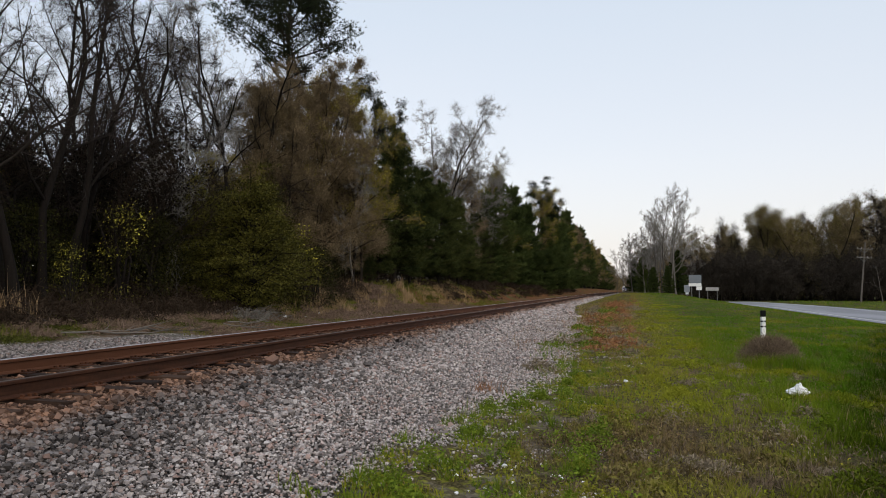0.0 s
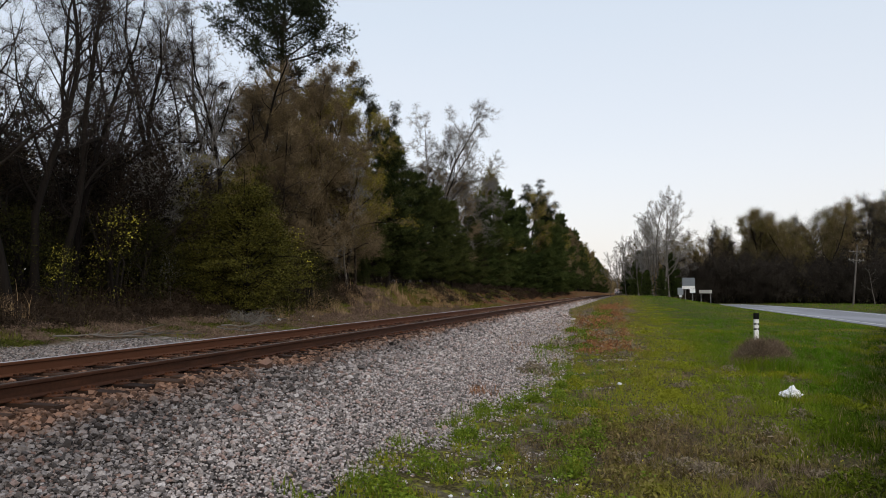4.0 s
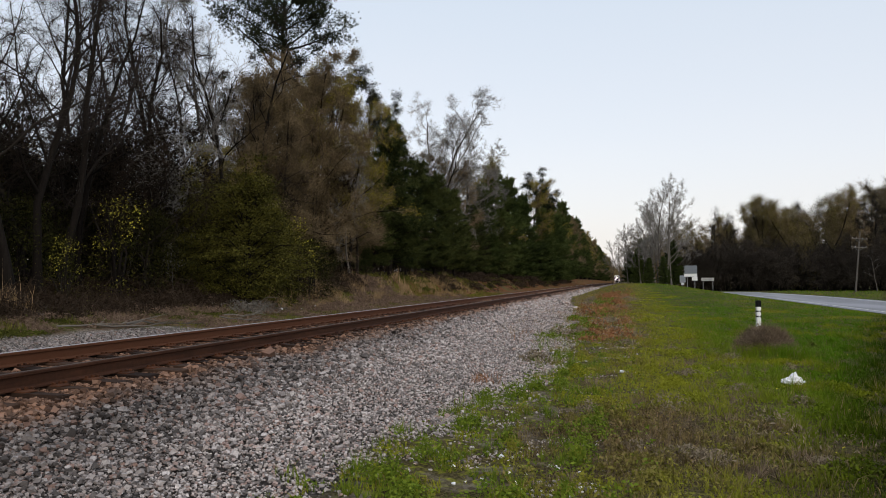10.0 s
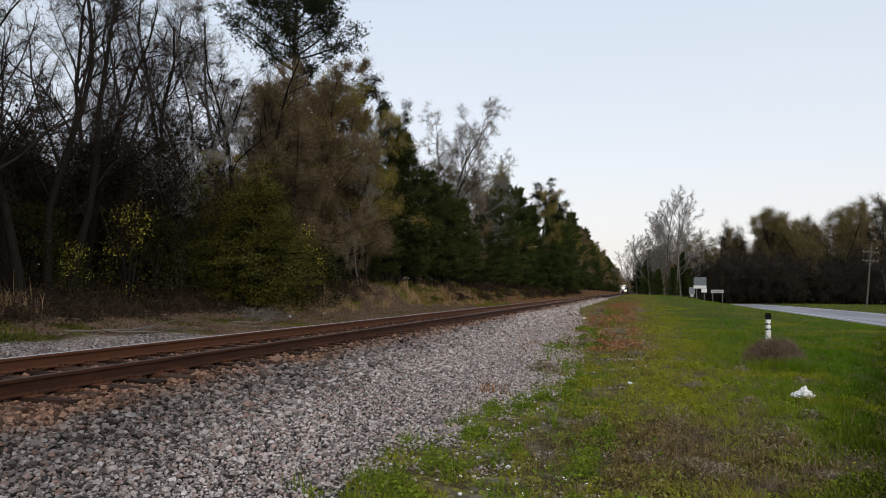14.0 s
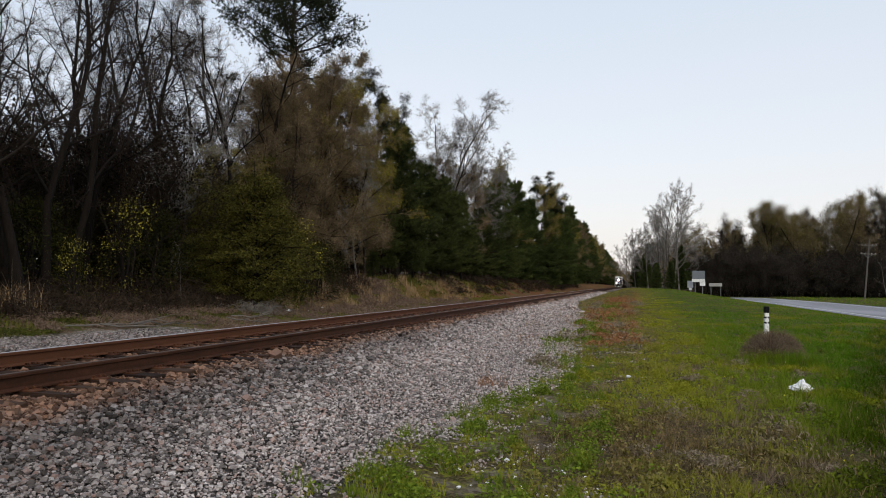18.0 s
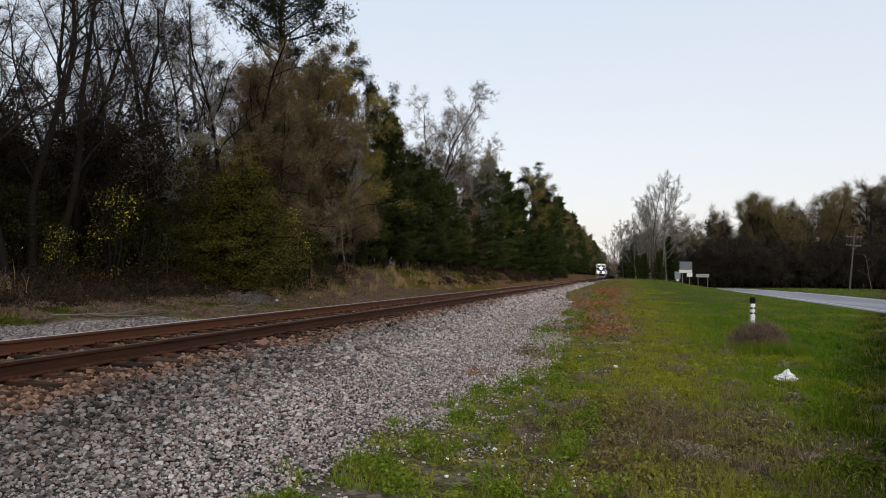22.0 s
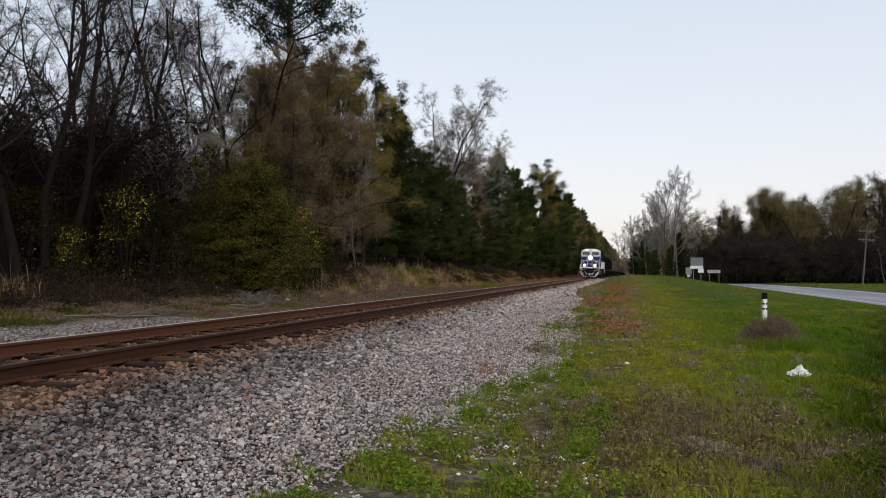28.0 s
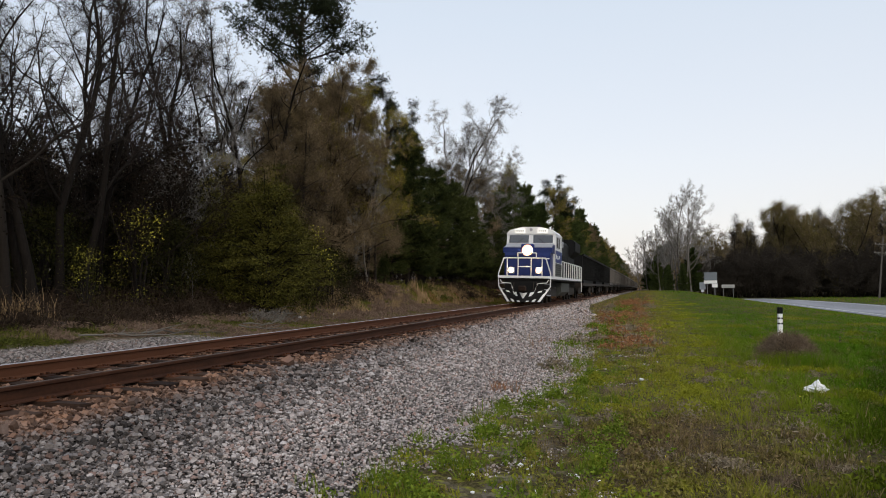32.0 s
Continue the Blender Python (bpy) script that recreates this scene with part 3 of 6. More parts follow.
def build_track():
    track = thing("railway_track", "single railway track with rusty rails on creosoted timber ties", "railway track",
                  pose(NEAR_RAIL, 0, RAIL_TOP, 0, CANT, 0), kind="structure")
    ys = np.concatenate([np.linspace(-40, 150, 40), np.linspace(160, 1280, 60)])
    for x in (0.0, FAR_RAIL - NEAR_RAIL):
        v, f = sweep(rail_profile(), x, -0.18, ys)
        rail = link_mesh("rail", tri_mesh("rail", v, f, M["rail"]), track, "rust-brown steel rail")
        v, f = sweep([(-0.026, -0.0015), (0.026, -0.0015), (0.024, 0.001), (-0.024, 0.001)], x, 0.0, ys)
        # near head painted dark, far head pale, to imitate what each reflects
        link_mesh("running_surface", tri_mesh("running_surface", v, f, M["dull" if x == 0.0 else "shine"]), rail, "worn rail head with its reflection painted into the colour")
    cx = (FAR_RAIL - NEAR_RAIL) / 2
    rng = np.random.RandomState(7)
    shapes = []
    for s in range(5):
        bm = bmesh.new()
        box(bm, -1.30, 1.30, -0.115, 0.115, -0.18, 0.0, 0.012)
        for vtx in bm.verts:
            vtx.co += Vector(rng.uniform(-0.012, 0.012, 3))
        me = bpy.data.meshes.new("tie")
        bm.to_mesh(me)
        bm.free()
        me.materials.append(M["tie"])
        shapes.append(me)
    bm = bmesh.new()
    box(bm, -0.19, 0.19, -0.09, 0.09, 0.0, 0.018, 0.004)
    for sx in (-0.085, 0.085):
        for sy in (-0.05, 0.05):
            box(bm, sx - 0.016, sx + 0.016, sy - 0.014, sy + 0.014, 0.018, 0.045)
    plate = bpy.data.meshes.new("tie_plate")
    bm.to_mesh(plate)
    bm.free()
    plate.materials.append(M["rail"])
    bm = bmesh.new()
    box(bm, -0.085, 0.085, -0.016, 0.016, -0.02, 0.026, 0.004)
    anchor = bpy.data.meshes.new("rail_anchor")
    bm.to_mesh(anchor)
    bm.free()
    anchor.materials.append(M["rail"])
    rest = Acc()
    for i in range(-6, 1450):
        y = i * TIE_STEP + rng.uniform(-0.04, 0.04)
        x = cx + rng.uniform(-0.06, 0.06)
        if i < 250:
            tie = link_mesh("tie", shapes[rng.randint(5)], track)
            tie.matrix_basis = pose(x, y, TIE_TOP + track_drop(y) + rng.uniform(-0.006, 0.004), 0, 0, rng.uniform(-1.6, 1.6))
            if i < 70:
                for rx in (0.0, FAR_RAIL - NEAR_RAIL):
                    p = link_mesh("tie_plate", plate, tie)
                    p.location = (rx - x, 0, 0.001)
                    a = link_mesh("rail_anchor", anchor, tie)
                    a.location = (rx - x, 0.15, 0.012)
        else:
            z = TIE_TOP + float(track_drop(y))
            c = np.array([[sx * 1.3 + x, y + sy * 0.115, z + sz] for sx in (-1, 1) for sy in (-1, 1) for sz in (-0.18, 0)])
            rest.add(c, [[1, 3, 7], [1, 7, 5], [0, 1, 5], [0, 5, 4], [4, 5, 7], [4, 7, 6], [2, 3, 1], [2, 1, 0], [6, 7, 3], [6, 3, 2]])
    tagged(link_mesh("far_ties", rest.mesh("far_ties", M["tie"]), track), kind="stuff")
    return track


build_track()


def build_stones():
    rng = np.random.RandomState(11)
    knob = np.array([[sx, sy, sz] for sx in (-1, 1) for sy in (-1, 1) for sz in (-1, 1)], float) * 0.42
    tris = np.array([[0, 1, 3], [0, 3, 2], [4, 6, 7], [4, 7, 5], [0, 4, 5], [0, 5, 1], [2, 3, 7], [2, 7, 6], [0, 2, 6], [0, 6, 4], [1, 5, 7], [1, 7, 3]])
    kinds = np.array([knob * rng.uniform(0.7, 1.2, 3) + rng.uniform(-0.17, 0.17, (8, 3)) for _ in range(32)])

    def scatter(k, x0, x1, y0, y1, size, thin=None, lift=0.3):
        x, y = rng.uniform(x0, x1, k), y0 + (y1 - y0) * rng.uniform(0, 1, k) ** 1.5
        if thin is not None:
            keep = thin(x, y)
            x, y = x[keep], y[keep]
        k = len(x)
        s = size * np.exp(rng.normal(0, 0.32, k)) * (1 + 0.014 * y) * (1 - 0.42 * smooth(-5.0, -3.0, x + 0.5 * waves(x, y, 1.7, 19)))
        q = unit(rng.normal(size=(k, 4)))
        w, a, b, c = q.T
        R = np.stack([1 - 2 * (b * b + c * c), 2 * (a * b - c * w), 2 * (a * c + b * w), 2 * (a * b + c * w), 1 - 2 * (a * a + c * c), 2 * (b * c - a * w),
                      2 * (a * c - b * w), 2 * (b * c + a * w), 1 - 2 * (a * a + b * b)], -1).reshape(k, 3, 3)
        shape = kinds[rng.randint(32, size=k)] * s[:, None, None]
        v = np.einsum("kij,knj->kni", R, shape) * [1, 1, 0.78]
        v += np.stack([x, y, ground_z(x, y) + s * lift * rng.uniform(-0.3, 1.8, k)], -1)[:, None]
        return v.reshape(-1, 3), (np.arange(k)[:, None, None] * 8 + tris[None]).reshape(-1, 3)

    def off_ties(x, y):
        """Few stones lie on the ties."""
        gap = np.abs((y / TIE_STEP + 0.5) % 1.0 - 0.5) * TIE_STEP
        return (gap > 0.125) | (x > -5.46) | (x < -8.3) | (rng.uniform(size=len(x)) < 0.05)

    def on_bed(x, y):
        edge = edge_x(y) + 0.38 + 0.35 * waves(x, y, 2.2, 21) - np.abs(rng.normal(0, 0.30, len(x))) + np.where(rng.uniform(size=len(x)) < 0.10, 0.6, 0.1)
        return (x < edge) & off_ties(x, y)
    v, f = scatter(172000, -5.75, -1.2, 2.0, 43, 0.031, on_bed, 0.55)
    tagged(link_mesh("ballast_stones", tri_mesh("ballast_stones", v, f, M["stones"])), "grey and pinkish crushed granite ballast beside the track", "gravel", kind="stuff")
    v, f = scatter(36000, -2.7, 0.2, 4.5, 34, 0.026, lambda x, y: (waves(x, y, 1.3, 27) > 0.22 + 0.35 * smooth(-1.6, 0.0, x)) & (rng.uniform(size=len(x)) < 0.6))
    tagged(link_mesh("gravel_patches", tri_mesh("gravel_patches", v, f, M["stones"])), "loose pale gravel scattered into the verge", "gravel", kind="stuff")
    v, f = scatter(26000, -5.7, -3.0, 43, 125, 0.036, lambda x, y: x < edge_x(y) + 0.1)
    tagged(link_mesh("distant_ballast", tri_mesh("distant_ballast", v, f, M["stones"])), "grey-pink ballast shoulder farther along the track", "gravel", kind="stuff")
    v, f = scatter(16000, -8.8, -5.4, 40, 110, 0.036, lambda x, y: off_ties(x, y), 0.2)
    tagged(link_mesh("distant_rusty_ballast", tri_mesh("distant_rusty_ballast", v, f, M["stones"])), "rust-stained ballast farther between the rails", "gravel", kind="stuff")
    k = 420
    v, f = scatter(k, -4.1, -2.7, 41, 42.5, 0.085)
    v = v.reshape(k, -1, 3)
    v[:, :, 2] += (0.26 * np.exp(-((v[:, :1, 0] + 3.4) ** 2 + (v[:, :1, 1] - 41.8) ** 2) / 0.22))
    tagged(link_mesh("gravel_heap", tri_mesh("gravel_heap", v.reshape(-1, 3), f, M["stones"])), "small heap of pale gravel beside the track", "gravel", kind="stuff")
    v, f = scatter(64000, -8.9, -5.2, 4.0, 40, 0.026, lambda x, y: off_ties(x, y), 0.2)
    tagged(link_mesh("rusty_ballast", tri_mesh("rusty_ballast", v, f, M["stones"])), "rust-stained ballast between the rails and ties", "gravel", kind="stuff")
    v, f = scatter(22000, -11.2, -8.9, 5.0, 40, 0.021, lambda x, y: x > -11.1 + 1.5 * smooth(10, 21, y) + 0.4 * waves(x, y, 1.5, 33))
    tagged(link_mesh("far_side_gravel", tri_mesh("far_side_gravel", v, f, M["stones"])), "pale gravel strip beyond the track", "gravel", kind="stuff")


build_stones()
# ---- trees ----
def turn_from(d, angle, rng):
    """A direction at that angle from d, round it at random."""
    s = unit(np.cross(d, rng.normal(size=3)))
    return unit(d * math.cos(angle) + s * math.sin(angle))


def grow(seed, height, radius, kids, start=0.3, spread=(0.5, 0.9), ratio=0.55, up=0.04, wander=0.17, lean=(0, 0), fine=0.010, top_thin=0.75, spray=9, spray_len=0.40,
         stems=1, thin=0.011, thick=0.5):
    """Wood of a bare tree: trunk and limbs in one mesh, the fine twigs in another; also the tips of the twigs."""
    rng = np.random.RandomState(seed)
    wood, twigs, ends, ways = Acc(), Acc(), [], []
    last = len(kids)

    def limb(p, d, length, r, level):
        seg = (8, 5, 4, 3, 2)[min(level, 4)]
        pts, dirs = [p], [d]
        for i in range(seg):
            d = unit(d + rng.normal(size=3) * wander * (0.55 if level == 0 else 1.3) + np.array([0, 0, up * (0.3 if level == 0 else 0.6)]))
            p = p + d * length / seg
            pts.append(p)
            dirs.append(d)
        t = np.linspace(0, 1, seg + 1)
        radii = np.maximum(r * (1 - t * 0.78), fine * 0.4)
        if level == 0:
            radii[0] *= 1.5
        (wood if level < 2 else twigs).tube(pts, radii, (8, 5, 4, 3, 3)[min(level, 4)])
        if level >= last - 1:
            k = spray if level == last else spray // 2
            u = rng.uniform(0.15, 1.0, k)
            q = np.array(pts)
            i = np.minimum((u * seg).astype(int), seg - 1)
            ends.append(q[i] + (q[i + 1] - q[i]) * (u * seg - i)[:, None])
            ways.append(np.array(dirs)[i])
        if level == last:
            return
        k = kids[level]
        for i in range(k):
            s = start if level == 0 else 0.2
            f = s + (1 - s) * ((i + rng.uniform(0.1, 0.9)) / k)
            q = f * seg
            a = min(int(q), seg - 1)
            base = pts[a] + (pts[a + 1] - pts[a]) * (q - a)
            ang = rng.uniform(*spread) * (1.0 if level else 1.2 - 0.5 * f)
            cl = length * ratio * (1.15 - top_thin * f if level == 0 else 1.05 - 0.5 * f) * rng.uniform(0.7, 1.3)
            cr = max(r * (1 - f * 0.72) * (thick if level == 0 else 0.55), fine)
            limb(base, turn_from(dirs[a], ang, rng), cl, cr, level + 1)

    for i in range(stems):
        d0 = unit(np.array([lean[0], lean[1], 1.0]) + (rng.normal(size=3) * [0.4, 0.4, 0] if stems > 1 else 0))
        limb(np.array([0.0, 0.0, -0.25]) + (rng.normal(size=3) * [0.35, 0.35, 0] if stems > 1 else 0), d0, height * rng.uniform(0.8, 1.05) if stems > 1 else height, radius, 0)
    ends, ways = np.concatenate(ends), np.concatenate(ways)
    k = len(ends)
    d = unit(ways + rng.normal(size=(k, 3)) * 0.95)
    side = unit(np.cross(d, rng.normal(size=(k, 3))))
    L = spray_len * rng.uniform(0.4, 1.25, (k, 1))
    twigs.add(np.stack([ends - side * thin / 2, ends + side * thin / 2, ends + d * L], 1), np.arange(k * 3).reshape(-1, 3))
    tips = np.concatenate([(ends + d * L * f) for f in (0.5, 0.95)])
    fit = height / np.percentile(tips[:, 2], 99.3)
    for acc in (wood, twigs):
        acc.v = [v * fit for v in acc.v]
    return wood, twigs, tips * fit, rng


def bare_tree(name, label, seed, height, radius, kids=(14, 8, 6), twig="twig", bark="bark", buds=None, bud_count=1, bud_size=0.05, category="tree", **kw):
    wood, twigs, tips, rng = grow(seed, height, radius, kids, **kw)
    t = thing(name, label, category)
    link_mesh("trunk", wood.mesh("trunk", M[bark], True), t, "bark-covered trunk and limbs")
    link_mesh("twig_spray", twigs.mesh("twig_spray", M[twig]), t, "fine bare twigs")
    if buds:
        k = int(len(tips) * bud_count)
        c = tips[rng.randint(len(tips), size=k)] + rng.normal(size=(k, 3)) * 0.10
        acc = Acc()
        leaves(acc, c, bud_size, rng)
        link_mesh("crown", acc.mesh("crown", M[buds]), t, "thin crown of young leaves")
    return t


def pine(name, label, seed, height, radius, clear=0.10, width=0.24, rows=15, tuft=0.24, needles="needles", per=5, droop=0.05, blade=0.022, full=6):
    """A conifer: straight trunk, whorls of limbs of uneven reach, bushy needle puffs on their side shoots, gaps between the tiers."""
    rng = np.random.RandomState(seed)
    wood, foliage = Acc(), Acc()

    def axis(z):
        return np.array([0.12 * math.sin(z * 0.5 + seed), 0.12 * math.cos(z * 0.4 + seed), z])
    wood.tube([axis(z) for z in np.linspace(-0.25, height, 9)], np.linspace(radius * 1.2, 0.02, 9), 8)
    cs, ds = [], []
    for i in range(rows):
        f = clear + (0.97 - clear) * (i + rng.uniform(0, 0.5)) / rows
        z = height * f
        reach = height * width * (1 - f) ** 0.66 * min(1.0, 0.62 + 2.2 * (f - clear)) * rng.uniform(0.72, 1.18) + 0.22
        spin = rng.uniform(0, 6.283)
        for j in range(per):
            a = spin + 6.283 * (j + rng.uniform(-0.3, 0.3)) / per
            d = np.array([math.cos(a), math.sin(a), rng.uniform(-0.10, 0.22) + 0.75 * f * f - droop])
            L = reach * rng.uniform(0.6, 1.2)
            p0 = axis(z + rng.uniform(-0.12, 0.12))
            p1 = p0 + unit(d) * L * 0.55
            p2 = p1 + unit(d + [0, 0, rng.uniform(0.0, 0.45)]) * L * 0.45
            wood.tube([p0, p1, p2], [0.045 * (1 - f) + 0.012, 0.02 * (1 - f) + 0.008, 0.005], 4)
            side = np.array([-math.sin(a), math.cos(a), 0.0])
            for u in np.linspace(0.30, 1.0, max(2, int(2 + L * 2.6))):
                q = p0 + (p1 - p0) * u / 0.55 if u < 0.55 else p1 + (p2 - p1) * (u - 0.55) / 0.45
                for e in (-1, 1):
                    w = q + side * e * rng.uniform(0.05, 0.36) * L * (1.25 - u) + [0, 0, rng.uniform(-0.02, 0.14)]
                    cs.append(w + rng.normal(size=(full, 3)) * [0.11, 0.11, 0.07])
                    ds.append(np.tile(unit(d + side * e * 0.5 + [0, 0, 0.55]), (full, 1)))
    top = axis(height)
    cs.append(top + rng.normal(size=(16, 3)) * [0.06, 0.06, 0.22] - [0, 0, 0.15])
    ds.append(np.tile([0, 0, 1.0], (16, 1)))
    cs, ds = np.concatenate(cs), np.concatenate(ds)
    tufts(foliage, cs, ds, tuft, blade, 8, rng, 0.62)
    t = thing(name, label, "tree")
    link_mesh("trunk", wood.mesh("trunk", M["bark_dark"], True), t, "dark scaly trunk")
    link_mesh("crown", foliage.mesh("crown", M[needles]), t, "crown of needle tufts")
    return t


def tall_pine(name, label, seed, height, radius, first=0.55):
    """An old pine: long clear trunk, a few big crooked limbs with clumps of needles."""
    rng = np.random.RandomState(seed)
    wood, foliage = Acc(), Acc()
    zs = np.linspace(-0.3, height, 10)
    trunk = np.stack([0.25 * np.sin(zs * 0.3 + seed), 0.25 * np.cos(zs * 0.23 + seed), zs], 1)
    wood.tube(trunk, np.linspace(radius * 1.15, 0.05, 10), 9)
    cs = []
    for i in range(24):
        f = first + (1 - first) * (i + rng.uniform(0, 0.9)) / 24
        z = height * f
        p = np.array([np.interp(z, zs, trunk[:, 0]), np.interp(z, zs, trunk[:, 1]), z])
        a = rng.uniform(0, 6.283)
        L = height * 0.22 * (1.15 - 0.55 * (f - first) / (1 - first)) * rng.uniform(0.6, 1.2)
        d = np.array([math.cos(a), math.sin(a), rng.uniform(0.0, 0.5)])
        pts = [p]
        for s in range(5):
            d = unit(d + rng.normal(size=3) * 0.25 + [0, 0, 0.08])
            pts.append(pts[-1] + d * L / 5)
            if s >= 1:
                for _ in range(rng.randint(2, 5)):
                    e = unit(d + rng.normal(size=3) * 0.8 + [0, 0, 0.2])
                    q = pts[-1] + e * rng.uniform(0.3, 1.0)
                    wood.tube([pts[-1], q], [0.025, 0.008], 3)
                    cs.append(q + rng.normal(size=(rng.randint(34, 58), 3)) * [0.33, 0.33, 0.21])
        wood.tube(pts, np.linspace(0.10 * (1.2 - f) + 0.03, 0.02, 6), 5)
    cs = np.concatenate(cs)
    tufts(foliage, cs, np.tile([0, 0, 1.0], (len(cs), 1)), 0.18, 0.026, 11, rng, 1.0)
    t = thing(name, label, "tree")
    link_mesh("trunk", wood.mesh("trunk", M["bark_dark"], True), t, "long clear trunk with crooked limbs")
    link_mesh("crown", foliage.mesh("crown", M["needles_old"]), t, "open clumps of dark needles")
    return t


def shrub(name, label, seed, height, width, mat, leaf=0.07, clumps=150, per=60, spray=None, stems=9, category="shrub", low=0.03):
    """A rounded but ragged bush: stems, and leaf clumps in a hollow shell with gaps."""
    rng = np.random.RandomState(seed)
    wood, crown, extra = Acc(), Acc(), Acc()
    cs = []
    for i in range(clumps):
        f = rng.uniform(low, 1.0) ** 0.9
        a = rng.uniform(0, 6.283)
        r = width / 2 * (math.sin(math.pi * min(0.96, 0.28 + 0.70 * f)) ** 0.7) * rng.uniform(0.45, 1.08)
        c = np.array([math.cos(a) * r, math.sin(a) * r, height * f])
        cs.append(c)
        leaves(crown, c + rng.normal(size=(per, 3)) * [0.26, 0.26, 0.17] * (0.55 + height / 9), leaf, rng, 1.3)
    cs = np.array(cs)
    for i in range(stems):
        c = cs[rng.randint(len(cs))]
        b = np.array([rng.normal() * 0.12 * width / 3, rng.normal() * 0.12 * width / 3, -0.15])
        m = b + (c - b) * 0.5 + rng.normal(size=3) * 0.12 + [0, 0, 0.15 * height]
        wood.tube([b, b + (m - b) * 0.5, m, c], [0.05 + 0.006 * height, 0.04, 0.025, 0.008], 5)
    t = thing(name, label, category)
    link_mesh("stem", wood.mesh("stem", M["bark_dark"], True), t)
    link_mesh("foliage", crown.mesh("foliage", M[mat]), t)
    if spray:
        acc = Acc()
        c = np.repeat(cs[np.argsort(cs[:, 2] + rng.normal(size=len(cs)) * 0.5)[-spray:]] * [1.05, 1.05, 1.02], 14, 0)
        leaves(acc, c + rng.normal(size=c.shape) * 0.11, 0.048, rng)
        link_mesh("blossom", acc.mesh("blossom", M["yellow"]), t, "yellow blossom")
    return t


def layered_bush(name, label, seed, height, width, mat, boughs=64, clumps=6, per=95, leaf=0.055):
    """A broad evergreen of flat leaf sprays on spreading boughs, with dark gaps between them."""
    rng = np.random.RandomState(seed)
    wood, crown = Acc(), Acc()
    for i in range(boughs):
        f = 0.06 + 0.94 * (i + rng.uniform()) / boughs
        a = i * 2.4 + rng.uniform(-0.5, 0.5)
        r = width / 2 * (math.sin(math.pi * min(0.97, 0.30 + 0.68 * f)) ** 0.75) * rng.uniform(0.62, 1.12)
        base = np.array([0.12 * math.sin(i), 0.12 * math.cos(i), height * f * 0.72])
        tip = np.array([math.cos(a) * r, math.sin(a) * r, height * f * rng.uniform(0.93, 1.04)])
        mid = base + (tip - base) * 0.55 + [0, 0, 0.10 * height * (1 - f)]
        wood.tube([base, mid, tip], [0.035, 0.022, 0.006], 4)
        for u in np.linspace(0.35, 1.05, clumps):
            c = base + (mid - base) * u / 0.55 if u < 0.55 else mid + (tip - mid) * (u - 0.55) / 0.45
            c = c + rng.normal(size=3) * [0.22, 0.22, 0.10]
            q = rng.normal(size=(per, 3)) * [0.27, 0.27, 0.075]
            q[:, 2] -= 0.30 * (q[:, 0] ** 2 + q[:, 1] ** 2)
            leaves(crown, c + q, leaf, rng, 1.4, 0.35)
    wood.tube([[0, 0, -0.2], [0.05, 0.04, height * 0.35], [-0.05, 0.0, height * 0.75]], [0.12, 0.09, 0.03], 7)
    t = thing(name, label, "shrub")
    link_mesh("stem", wood.mesh("stem", M["bark_dark"], True), t)
    link_mesh("foliage", crown.mesh("foliage", M[mat]), t)
    return t


def polar(bearing, dist):
    """A place on the ground: degrees clockwise from the track's direction, metres from the camera's foot."""
    a = radians(bearing)
    x, y = dist * math.sin(a), dist * math.cos(a)
    return x, y, float(ground_z(x, y))


USED = set()


def plant(proto, x, y, scale=1.0, turn=0.0, wide=1.0):
    """Sets the first use of a model, or a copy of it, on the ground."""
    m = Matrix.LocRotScale((x, y, float(ground_z(x, y)) - 0.05), Euler((0, 0, turn)), (scale * wide, scale * wide, scale))
    if proto.name not in USED:
        USED.add(proto.name)
        proto.matrix_basis = m
        return proto
    ob = copy_thing(proto, m)
    ob.matrix_basis = m
    return ob


